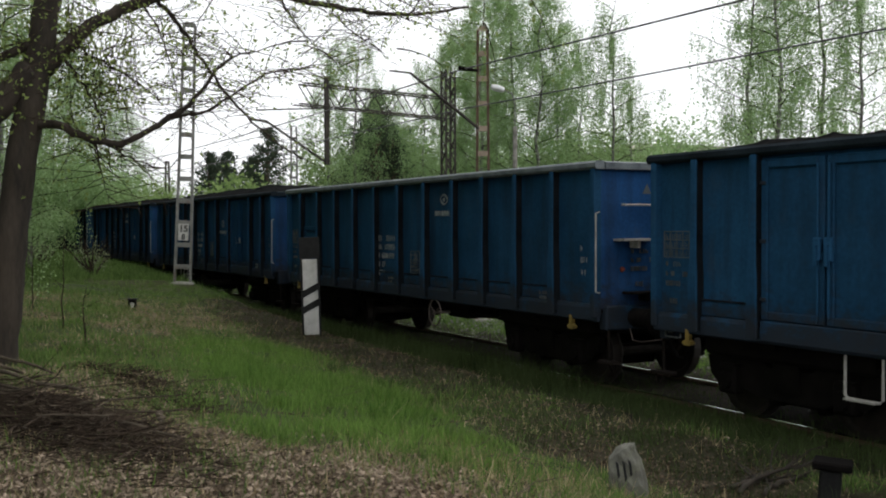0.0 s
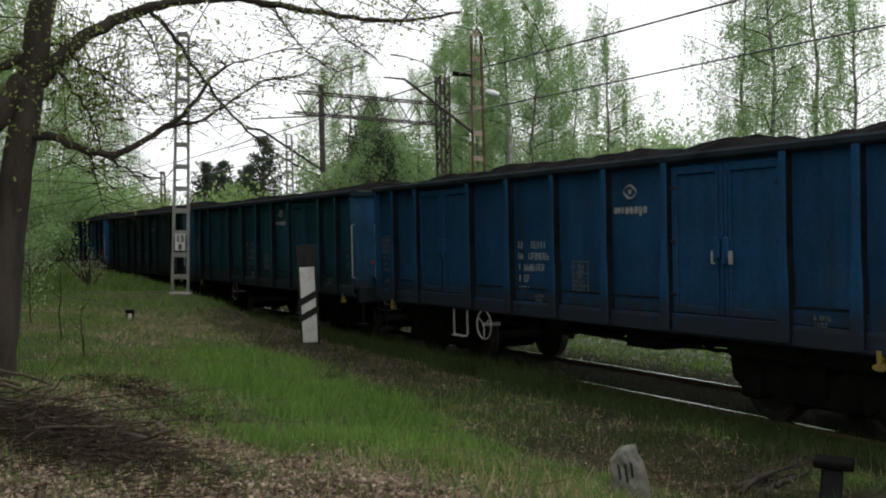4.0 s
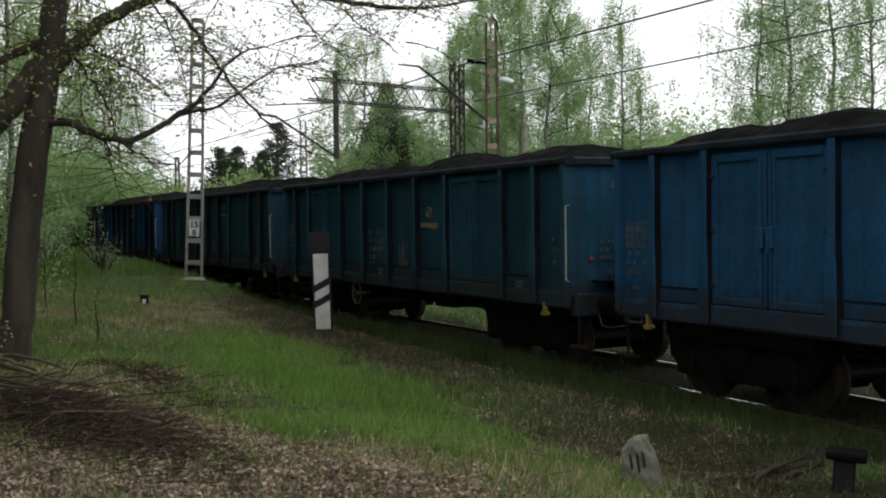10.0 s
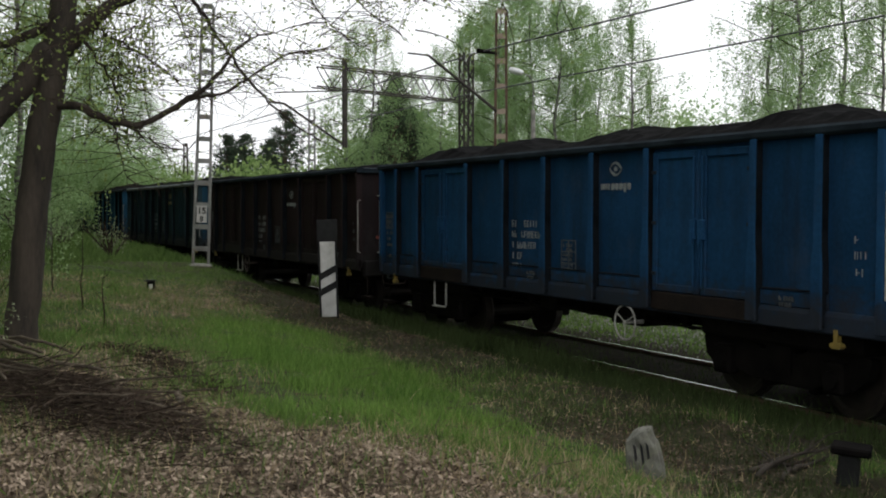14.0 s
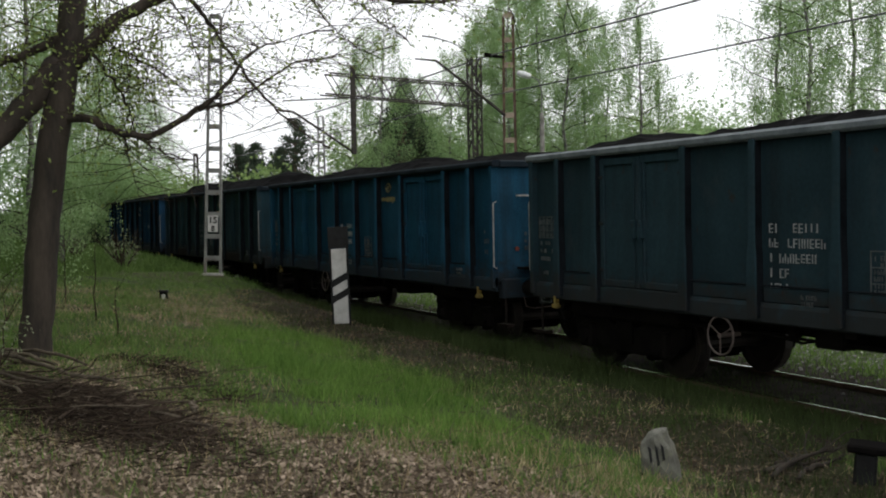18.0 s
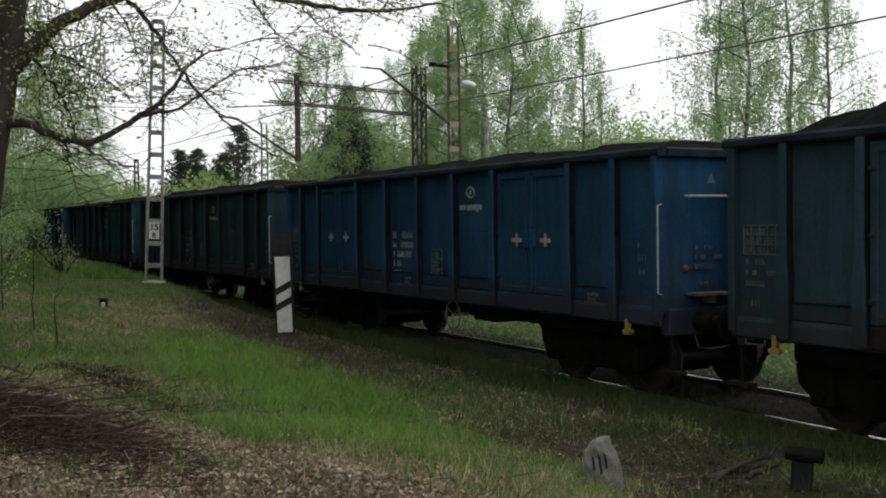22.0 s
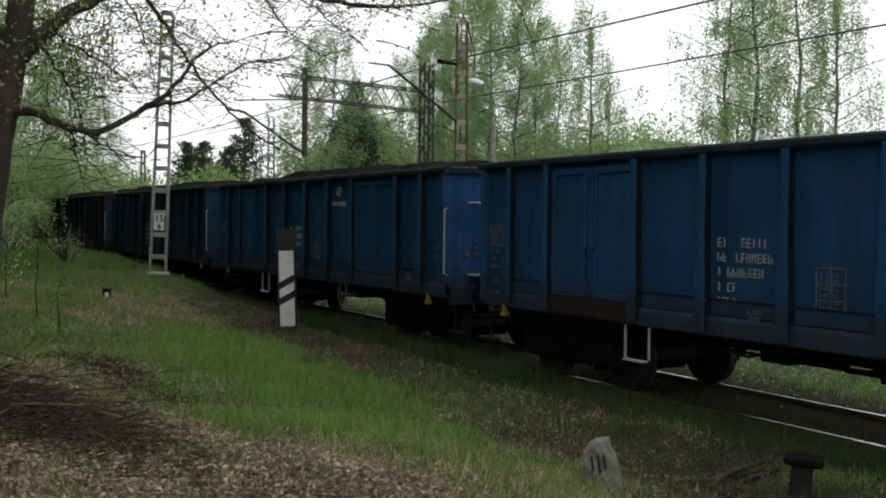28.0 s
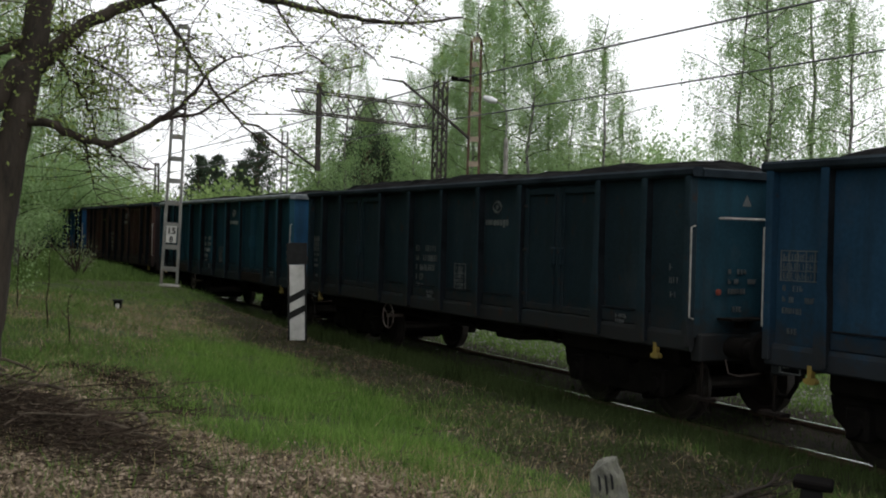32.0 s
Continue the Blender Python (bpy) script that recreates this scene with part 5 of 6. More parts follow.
def fallen_branch(x, y, turn, length, seed):
    rng = random.Random(seed)
    b = Build()
    pts = limb(rng, (0, 0, 0.03), (1, 0, 0.02), length, 0.01, 6)
    b.tube(pts, [0.026, 0.025, 0.022, 0.018, 0.014, 0.01, 0.005], 6)
    f = tagged(new("fallen_branch", None), "dark rotting branch lying beside the old post", "branch", "fallen branches")
    part("stick", b.mesh("stick", BARK, True), f)
    for k in (2, 3, 4):
        w = rng.choice((-0.8, 0.8))
        part("side_twig", Build().tube(limb(rng, pts[k], (1, w, 0.25), length * 0.4, 0, 3), [0.01, 0.008, 0.006, 0.003], 5).mesh("side_twig", BARK), f)
    f.matrix_world = pose(x, y, float(height(x, y)), 0, 0, turn)


def marker_stub():
    s = tagged(new("marker_post"), "short concrete marker post with a white face in the grass", "post")
    part("shaft", Build().chamfer(-0.11, 0.11, -0.1, 0.1, -0.3, 0.24, 0.02).mesh("shaft", BLACK_STEEL), s)
    part("face", Build().box(-0.05, 0.06, -0.106, -0.099, 0.02, 0.17).mesh("face", WHITE_PAINT), s, "white painted face")
    part("cap", Build().chamfer(-0.14, 0.14, -0.13, 0.13, 0.24, 0.29, 0.012).mesh("cap", BLACK_PAINT), s, "dark flat cap")
    x, y = -23.4, 4.65
    s.matrix_world = pose(x, y, float(height(x, y)), 0, 0, 70) @ Matrix.Scale(0.72, 4)


def far_building():
    b = tagged(new("apartment_block"), "pale flat-roofed block showing over the trees", "building")
    part("wall", Build().box(0, 26, 0, 12, 0, 12.6).mesh("wall", PLASTER), b)
    part("roof", Build().box(-0.3, 26.3, -0.3, 12.3, 12.6, 13.0).mesh("roof", CONCRETE), b)
    part("roof_hut", Build().box(8, 12, 3, 8, 13.0, 14.2).mesh("roof_hut", PLASTER), b)
    win = Build().box(-0.6, 0.6, -0.03, 0.03, 0, 1.4).mesh("window", GLASS_DARK)
    for k in range(8):
        for s in range(4):
            part("window", win, b, loc=(2 + k * 3.1, -0.02, 1.2 + s * 3))
    b.matrix_world = pose(-139, 92, -0.1, 0, 0, 0)


def grey_block():
    b = tagged(new("apartment_block"), "grey flat-roofed block beyond the birches", "building")
    part("wall", Build().box(0, 14, 0, 30, 0, 15.5).mesh("wall", CONCRETE), b)
    part("roof", Build().box(-0.3, 14.3, -0.3, 30.3, 15.5, 15.85).mesh("roof", PLASTER), b)
    win = Build().box(-0.03, 0.03, -0.7, 0.7, 0, 1.4).mesh("window", GLASS_DARK)
    flat = Build().box(-0.6, 0.6, -0.03, 0.03, 0, 1.4).mesh("window", GLASS_DARK)
    for st in range(5):
        for k in range(9):
            part("window", win, b, loc=(14.02, 2 + k * 3.2, 1.2 + st * 3))
        for k in range(4):
            part("window", flat, b, loc=(2 + k * 3.3, -0.02, 1.2 + st * 3))
    b.matrix_world = pose(-76.0, 93.5, -0.1, 0, 0, 0)


striped_sign()
grey_block()
channel_mast("catenary_mast", "grey lattice mast of two channels with a kilometre plate", -29.3, 7.15, 7.75, GALV, GALV, 0.37, 0.2, 0.59, lean=2.0, turn=70, plate=True, thick=0.03)
far_mast_bracket()
channel_mast("catenary_mast", "thin grey lattice mast far down the line", -63, 22.2, 8.4, GALV, GALV, 0.4, 0.2, 0.8, turn=60)
channel_mast("catenary_mast", "dark slender mast far down the line", -78, 18.0, 7.0, DARK_LATTICE, DARK_LATTICE, 0.3, 0.2, 0.8, turn=60)
gantry()
wires()
street_lamp()
boundary_stone()
cut_post()
marker_stub()
far_building()

# ---- trees ----


def limb(rng, start, direction, length, bend, n=6):
    """A wandering limb as a list of points."""
    p, d, pts = Vector(start), Vector(direction).normalized(), [Vector(start)]
    for _ in range(n):
        d = (d + Vector((rng.gauss(0, 0.16), rng.gauss(0, 0.16), rng.gauss(0, 0.1) + bend))).normalized()
        p = p + d * length / n
        pts.append(p.copy())
    return pts


def birch_meshes(seed, tall, spread, clumps, leaf=0.044, low=0.12, thick=70, limbs=36, hang=4):
    """Trunk and crown meshes of a birch: rising limbs, hanging clumps and strands of small leaves."""
    rng = random.Random(seed)
    nr = np.random.default_rng(seed)
    b = Build()
    trunk = [(rng.gauss(0, 0.012) * tall * k / 9, rng.gauss(0, 0.012) * tall * k / 9, tall * k / 9) for k in range(10)]
    b.tube(trunk, [0.0075 * tall * (1 - k / 9.6) + 0.008 for k in range(10)], 7)
    tr = b.mesh("trunk", BIRCH_BARK, True)
    tw = Build()
    cs = []
    for i in range(limbs):
        f = low + (0.98 - low) * i / limbs
        k = min(8, int(f * 9))
        base = Vector(trunk[k]).lerp(Vector(trunk[k + 1]), f * 9 - k)
        w = i * 2.4 + rng.uniform(-0.6, 0.6)
        ln = spread * max(0.16, math.sin(math.pi * (0.14 + 0.8 * f))) ** 0.8 * rng.uniform(0.6, 1.15)
        pts = limb(rng, base, (math.cos(w), math.sin(w), 0.6), ln, -0.06)
        tw.tube(pts, [0.018 * (1 - j / 7) + 0.004 for j in range(7)], 4)
        for _ in range(clumps):
            a = rng.uniform(0.22, 1.0) * 6
            j = min(5, int(a))
            p = pts[j].lerp(pts[j + 1], a - j)
            n = int(thick * rng.uniform(0.4, 1.4))
            s = rng.uniform(0.7, 1.3) * tall / 13
            q = nr.normal(size=(n, 3)) * np.array([0.27, 0.27, 0.42]) * s * nr.uniform(0.3, 1.15, (n, 1))
            q[:, 2] -= 0.4 * s
            cs.append(q + np.array(p))
        for s in range(hang):
            a = rng.uniform(0.4, 1.0) * 6
            j = min(5, int(a))
            p = pts[j].lerp(pts[j + 1], a - j)
            drop = rng.uniform(0.8, 2.4) * tall / 13
            m = int(drop / 0.045)
            t = np.linspace(0, 1, m)[:, None]
            sway = np.array([rng.gauss(0, 0.2), rng.gauss(0, 0.2), -drop])
            cs.append(np.array(p) + t * sway + nr.normal(0, 0.05, (m, 3)) * np.array([1.3, 1.3, 1.0]))
            tw.tube([p, p + Vector(sway) * 0.5, p + Vector(sway)], 0.003, 3)
    return tr, tw.mesh("branchwork", TWIG), leaf_mesh("crown", np.concatenate(cs), leaf, BIRCH_LEAF, seed, long=1.0, droop=0.5, corners=3)


BIRCH = [birch_meshes(11, 14, 3.3, 8, thick=110, hang=3), birch_meshes(12, 13, 2.7, 5, thick=80, hang=6), birch_meshes(13, 15, 3.8, 9, low=0.08, limbs=44, thick=115, hang=3), birch_meshes(14, 12, 2.2, 4, thick=70, hang=6, low=0.14)]


def birch(x, y, kind, size, turn, material=None, label="slender birch with hanging strands of fresh green leaves"):
    t = tagged(new("birch_tree"), label, "tree", "birch trees")
    tr, tw, cr = BIRCH[kind]
    part("trunk", tr, t, "pale grey birch trunk")
    tagged(part("branchwork", tw, t), kind="stuff")
    part("crown", cr, t, material=material)
    t.matrix_world = Matrix.Translation((x, y, float(height(x, y)) - 0.1)) @ Matrix.Rotation(turn, 4, "Z") @ Matrix.Scale(size, 4)


def polar(bearing, d):
    """A place by its bearing from the camera, in degrees from the line's far end, and its distance."""
    a = radians(bearing)
    return -math.cos(a) * d, math.sin(a) * d


R = random.Random(21)


def stand(*trees):
    """Birches by bearing, distance, kind and size."""
    for ang, d, kind, size in trees:
        x, y = polar(ang, d)
        birch(x, y, kind, size, R.uniform(0, 6.28))


stand((42.9, 41, 1, 1.0), (44.2, 39, 3, 1.15), (46.3, 43, 1, 1.15), (48.2, 40, 3, 1.0), (43.6, 52, 3, 1.0))
stand((33.2, 52, 0, 0.88), (28.4, 58, 0, 0.9))
stand((36.1, 46, 3, 0.98), (37.0, 52, 3, 0.8), (34.4, 54, 3, 1.0))
stand((27.6, 54, 2, 0.8), (29.2, 51, 0, 1.0), (30.8, 53, 2, 1.05), (32.2, 50, 0, 1.0), (30.0, 64, 0, 1.15), (26.2, 62, 1, 0.9))
stand((22.6, 56, 1, 0.95), (21.2, 62, 3, 1.1), (24.5, 70, 1, 0.9), (23.6, 84, 1, 0.9))
stand((5.0, 24, 1, 0.75), (3.2, 30, 0, 0.85), (6.4, 36, 1, 0.8), (1.8, 24, 0, 0.8))
stand((9.5, 70, 2, 0.85), (8.2, 62, 0, 0.9), (7.0, 75, 2, 1.0), (10.8, 85, 2, 0.8))


# unseen wood added behind the camera, keeping skylight off the train side


def wood_meshes(seed, tall):
    rng = np.random.default_rng(seed)
    tr = Build().tube([(0, 0, -0.2), (0.15, 0.1, tall * 0.5), (0, 0.2, tall * 0.9)], [0.22, 0.15, 0.04], 7).mesh("trunk", BARK, True)
    n = 2600
    z = rng.uniform(0.08, 1, n) ** 0.9
    r = (0.35 + 0.65 * np.sin(np.pi * np.clip(z, 0.05, 0.98))) * 3.4 * np.sqrt(rng.random(n))
    w = rng.uniform(0, 2 * np.pi, n)
    c = np.stack([r * np.cos(w), r * np.sin(w), z * tall], 1) + rng.normal(0, 0.25, (n, 3))
    return tr, leaf_mesh("crown", c, 0.4, BIRCH_LEAF, seed, corners=3)


WOOD = [wood_meshes(41, 13), wood_meshes(42, 15)]
for row, (y0, x0, x1) in enumerate(((-4.6, -150, -18), (-8.5, -60, -11), (-14.5, -63, -9))):
    x = x0
    while x < x1:
        t = tagged(new("unseen_wood_tree"), "unseen leafy tree added behind the camera to block skylight", "tree", "woodland trees")
        tr, cr = WOOD[R.randint(0, 1)]
        part("trunk", tr, t)
        part("crown", cr, t)
        px, py = x + R.uniform(-1, 1), y0 + R.uniform(-1, 1)
        t.matrix_world = Matrix.Translation((px, py, float(height(px, py)))) @ Matrix.Rotation(R.uniform(0, 6), 4, "Z") @ Matrix.Scale(R.uniform(0.9, 1.15) * (1.5 if row == 0 else 1.15), 4)
        x += 5.4


def pine_meshes(seed, tall):
    rng = random.Random(seed)
    tr = Build().tube([(0, 0, 0), (0.1, 0, tall * 0.5), (0, 0.1, tall)], [0.2, 0.14, 0.03], 7).mesh("trunk", PINE_BARK, True)
    tw = Build()
    cs = []
    levels = 15
    for i in range(levels):
        f = 0.2 + 0.78 * i / levels
        for k in range(6 if i < 12 else 4):
            w = k * 1.05 + i * 0.7 + rng.uniform(-0.35, 0.35)
            ln = ((1 - f) * tall * 0.46 + 0.2) * rng.uniform(0.65, 1.15)
            pts = limb(rng, (0, 0, tall * f), (math.cos(w), math.sin(w), 0.18 + 0.5 * f), ln, 0.07, 5)
            tw.tube(pts, [0.04, 0.034, 0.028, 0.022, 0.016, 0.008], 4)
            for p in pts[2:]:
                for _ in range(20):
                    cs.append((p.x + rng.gauss(0, 0.2), p.y + rng.gauss(0, 0.2), p.z + rng.gauss(0.1, 0.12)))
    return tr, tw.mesh("limbs", PINE_BARK), leaf_mesh("crown", cs, 0.1, PINE_LEAF, seed, long=1.3, corners=3)


PINE = [pine_meshes(31, 11), pine_meshes(32, 9)]
for ang, d, kind, size in ((18.1, 78, 0, 0.86), (17.3, 82, 1, 0.85), (15.1, 88, 1, 0.93), (16.0, 90, 1, 0.95), (23.7, 64, 0, 0.96), (24.5, 66, 1, 0.95), (22.9, 68, 1, 0.9)):
    x, y = polar(ang, d)
    t = tagged(new("pine_tree"), "dark pine standing among the birches", "tree", "pine trees")
    tr, tw, cr = PINE[kind]
    part("trunk", tr, t)
    tagged(part("branchwork", tw, t), kind="stuff")
    part("crown", cr, t)
    t.matrix_world = Matrix.Translation((x, y, 0)) @ Matrix.Rotation(R.uniform(0, 6), 4, "Z") @ Matrix.Scale(size, 4)


def bush_mesh(seed, n, wide, tall, material, leaf):
    rng = np.random.default_rng(seed)
    lobes = rng.uniform(-1, 1, (14, 3)) * np.array([wide * 0.7, wide * 0.7, 0.0]) + np.array([0, 0, 1]) * rng.uniform(0.25, 0.8, (14, 1)) * tall
    c = lobes[rng.integers(0, 14, n)] + rng.normal(size=(n, 3)) * np.array([0.24 * wide, 0.24 * wide, 0.15 * tall])
    c[:, 2] = np.abs(c[:, 2])
    return leaf_mesh("crown", c, leaf, material, seed, corners=3)


def bush(name, x, y, data, size, label, group, stems=5):
    t = tagged(new(name), label, "bush", group)
    b = Build()
    rng = random.Random(int(x * 7 + y * 13))
    for _ in range(stems):
        w = rng.uniform(0, 6.28)
        b.tube(limb(rng, (0, 0, -0.1), (math.cos(w) * 0.5, math.sin(w) * 0.5, 1), 1.4, 0.0, 4), [0.03, 0.024, 0.018, 0.012, 0.006], 5)
    tagged(part("stemwork", b.mesh("stemwork", TWIG), t), kind="stuff")
    part("crown", data, t)
    t.matrix_world = Matrix.Translation((x, y, float(height(x, y)))) @ Matrix.Rotation(rng.uniform(0, 6), 4, "Z") @ Matrix.Scale(size, 4)


HEDGE = [bush_mesh(51, 5200, 2.4, 3.6, BIRCH_LEAF, 0.12), bush_mesh(52, 5200, 2.2, 4.2, PALE_LEAF, 0.12)]
for k in range(46):
    ang = 6 + k * 0.98 + R.uniform(-0.3, 0.3)
    d = R.uniform(60, 80) if ang < 27 else R.uniform(48, 62)
    if 38.2 < ang < 41.5:
        continue
    x, y = polar(ang, d)
    bush("bush", x, y, HEDGE[1 if (10 < ang < 22 or R.random() < 0.35) else 0], R.uniform(0.75, 1.25) * (0.8 if ang > 34 else 1.1 if ang < 21 else 1.0), "leafy green bush in the thicket beyond the line", "thicket bushes")

BACK = [bush_mesh(53, 8500, 3.0, 7.5, BIRCH_LEAF, 0.11), bush_mesh(54, 8500, 2.8, 8.5, PALE_LEAF, 0.11)]
for k in range(30):
    ang = 21.4 + k * 0.62 + R.uniform(-0.3, 0.3)
    x, y = polar(ang, R.uniform(66, 90))
    bush("thicket_tree", x, y, BACK[1 if R.random() < 0.3 else 0], R.uniform(0.75, 1.15), "round green tree in the thicket beyond the line", "thicket trees")

for ang, d, kind, size in ((9.2, 60, 0, 0.82), (8.0, 66, 0, 0.9), (10.3, 74, 0, 0.8), (11.8, 80, 1, 0.72), (12.8, 86, 1, 0.7)):
    x, y = polar(ang, d)
    bush("thicket_tree", x, y, BACK[kind], size, "round green tree in the thicket beyond the line", "thicket trees")

# the shrub and saplings on the bank
SHRUB = bush_mesh(61, 240, 0.5, 1.0, SHRUB_LEAF, 0.04)
for x, y, s in ((-32.5, 5.35, 0.85), (-34.0, 5.5, 1.0), (-40, 4.9, 0.9), (-44, 5.0, 1.2), (-50, 5.4, 1.4), (-47, 4.2, 1.3), (-57, 5.0, 1.6), (-64, 5.6, 1.8)):
    bush("shrub", x, y, SHRUB, s, "low shrub with pale unfolding leaves", "bank shrubs", 9)


def sapling(x, y, tall, seed):
    rng = random.Random(seed)
    t = tagged(new("sapling"), "bare thin sapling stem in the grass", "sapling", "saplings")
    b = Build()
    main = [Vector((0.05 * k / 6 * rng.gauss(0.5, 0.4), 0.05 * k / 6 * rng.gauss(0, 0.5), -0.1 + tall * k / 6)) for k in range(7)]
    b.tube(main, [0.014, 0.012, 0.011, 0.009, 0.007, 0.005, 0.003], 5)
    for k in (3, 4, 5):
        w = rng.uniform(0, 6)
        b.tube(limb(rng, main[k], (math.cos(w), math.sin(w), 0.8), 0.3, 0, 3), [0.005, 0.004, 0.003, 0.002], 4)
    part("stem", b.mesh("stem", TWIG), t)
    part("leaves", leaf_mesh("leaves", [tuple(Vector(main[k]) + Vector((rng.gauss(0, 0.1), rng.gauss(0, 0.1), rng.gauss(0, 0.1)))) for k in (3, 4, 5, 6) for _ in range(5)], 0.02, PALE_LEAF, seed), t)
    t.matrix_world = pose(x, y, float(height(x, y)))


sapling(-17.6, 2.45, 1.5, 71)
sapling(-15.2, 2.4, 0.9, 72)
sapling(-21.0, 2.4, 1.6, 73)



def leafy_sapling(x, y, tall, seed):
    rng = random.Random(seed)
    t = tagged(new("sapling"), "thin sapling with pale young leaves beside the leaning tree", "sapling", "saplings")
    b = Build()
    cs = []
    for k in range(7):
        w = rng.uniform(0, 6.28)
        pts = limb(rng, (0, 0, -0.1), (math.cos(w) * 0.35, math.sin(w) * 0.35, 1), tall * rng.uniform(0.6, 1.0), 0.0, 8)
        b.tube(pts, [0.01, 0.009, 0.008, 0.007, 0.006, 0.005, 0.004, 0.003, 0.002], 4)
        for p in pts[4:]:
            for _ in range(9):
                cs.append(tuple(p + Vector((rng.gauss(0, 0.08), rng.gauss(0, 0.08), rng.gauss(0, 0.06)))))
    tagged(part("stemwork", b.mesh("stemwork", TWIG), t), kind="stuff")
    part("leaves", leaf_mesh("leaves", cs, 0.022, SHRUB_LEAF, seed), t)
    t.matrix_world = pose(x, y, float(height(x, y)))


leafy_sapling(-11.6, 0.62, 1.35, 75)
leafy_sapling(-14.8, 0.7, 2.2, 77)

# the leaning tree beside the camera's view
def bough_line(a, b, c, d, n):
    """A smooth line from a to d, drawn towards b and c on its way."""
    a, b, c, d = Vector(a), Vector(b), Vector(c), Vector(d)
    out = []
    for k in range(n):
        t = k / (n - 1)
        out.append(a * (1 - t) ** 3 + b * 3 * t * (1 - t) ** 2 + c * 3 * t * t * (1 - t) + d * t ** 3)
    return out


def leaning_tree():
    rng = random.Random(8)
    t = tagged(new("leaning_tree"), "leaning old tree with dark bark and sparse unfolding leaves", "tree")
    leaves = []
    twigs = Build()

    def bough(name, a, b, c, d, thick, thin, n):
        line = [p + Vector((rng.gauss(0, 0.01), rng.gauss(0, 0.01), rng.gauss(0, 0.012))) for p in bough_line(a, b, c, d, n)]
        fall = 2.2 if name == "trunk" else 1.0
        r = [thick + (thin - thick) * (k / (n - 1)) ** fall for k in range(n)]
        part(name, Build().tube(line, r, 12 if thick > 0.1 else 7).mesh(name, BARK, True), t)
        for p in line[20 if name == "trunk" else 2:]:
            for _ in range(2 if thick > 0.05 else 3):
                w = rng.uniform(0, 6.28)
                q = limb(rng, p, (math.cos(w) * 0.7, math.sin(w), rng.uniform(-0.5, 0.7)), rng.uniform(0.25, 1.0), -0.04, 4)
                twigs.tube(q, [0.006, 0.005, 0.004, 0.003, 0.0025], 3)
                for s in q[2:]:
                    for _ in range(rng.randint(1, 2)):
                        leaves.append(tuple(s + Vector((rng.gauss(0, 0.06), rng.gauss(0, 0.06), rng.gauss(-0.02, 0.06)))))

    X = -13.5
    bough("trunk", (X, 1.17, 0.45), (X, 1.27, 2.5), (X, 1.65, 4.5), (X, 2.2, 7.5), 0.19, 0.1, 31)
    # the arching limb
    bough("limb", (X, 1.7, 4.15), (X, 2.0, 4.6), (X + 0.05, 2.6, 5.15), (X + 0.1, 3.7, 5.29), 0.1, 0.055, 22)
    bough("limb", (X + 0.1, 3.7, 5.29), (X + 0.15, 4.7, 5.42), (X + 0.15, 5.6, 4.9), (X + 0.1, 7.3, 5.38), 0.055, 0.016, 30)
    # the sagging limb and its two ends
    bough("limb", (X, 1.5, 3.5), (-12.88, 2.21, 3.65), (-13.24, 2.14, 2.88), (-12.95, 3.04, 3.64), 0.055, 0.034, 21)
    bough("limb", (-12.95, 3.04, 3.64), (-12.86, 3.44, 3.83), (-12.83, 3.5, 4.4), (-12.69, 4.01, 4.43), 0.034, 0.006, 16)
    bough("limb", (-12.95, 3.04, 3.64), (-12.81, 3.63, 3.58), (-12.71, 3.98, 4.34), (-12.5, 4.55, 4.22), 0.02, 0.005, 26)
    # branches that hang from the arch
    bough("limb", (X, 3.0, 5.1), (X, 3.5, 4.75), (X, 3.6, 3.95), (X, 4.87, 3.2), 0.03, 0.01, 30)
    bough("limb", (X, 2.75, 5.1), (X, 3.1, 4.8), (X, 3.15, 4.4), (X, 3.3, 3.7), 0.014, 0.005, 20)
    bough("limb", (X, 4.6, 5.27), (X, 4.75, 4.95), (X, 5.0, 4.7), (X, 5.45, 4.45), 0.014, 0.004, 20)
    bough("limb", (X, 5.3, 5.2), (X, 5.4, 5.0), (X, 5.7, 4.85), (X, 6.0, 4.7), 0.012, 0.004, 14)
    bough("limb", (X, 6.4, 5.15), (X, 6.5, 5.3), (X, 6.6, 5.5), (X, 6.9, 5.7), 0.014, 0.005, 12)
    # limbs that leave on the other side
    bough("limb", (X, 1.58, 4.15), (X, 1.4, 4.0), (X + 0.1, 1.2, 3.75), (X + 0.1, 0.6, 3.0), 0.16, 0.13, 18)
    bough("limb", (X, 1.65, 4.55), (X, 1.45, 4.4), (X + 0.1, 1.3, 4.25), (X + 0.1, 0.7, 4.1), 0.06, 0.045, 18)
    # thin drooping shoots beside the trunk
    bough("limb", (X + 0.1, 1.85, 4.4), (X + 0.15, 2.1, 4.0), (X + 0.2, 2.35, 3.8), (X + 0.2, 2.42, 2.95), 0.02, 0.004, 21)
    bough("limb", (X + 0.1, 1.95, 4.5), (X + 0.15, 2.3, 4.28), (X + 0.2, 2.75, 4.15), (X + 0.3, 3.0, 3.8), 0.016, 0.004, 16)
    bough("limb", (X + 0.3, 2.2, 3.38), (X + 0.3, 2.25, 3.2), (X + 0.3, 2.3, 2.9), (X + 0.3, 2.36, 2.6), 0.012, 0.003, 12)
    bough("limb", (X + 0.3, 2.35, 3.35), (X + 0.3, 2.5, 3.2), (X + 0.3, 2.7, 3.05), (X + 0.3, 3.1, 3.05), 0.012, 0.003, 12)
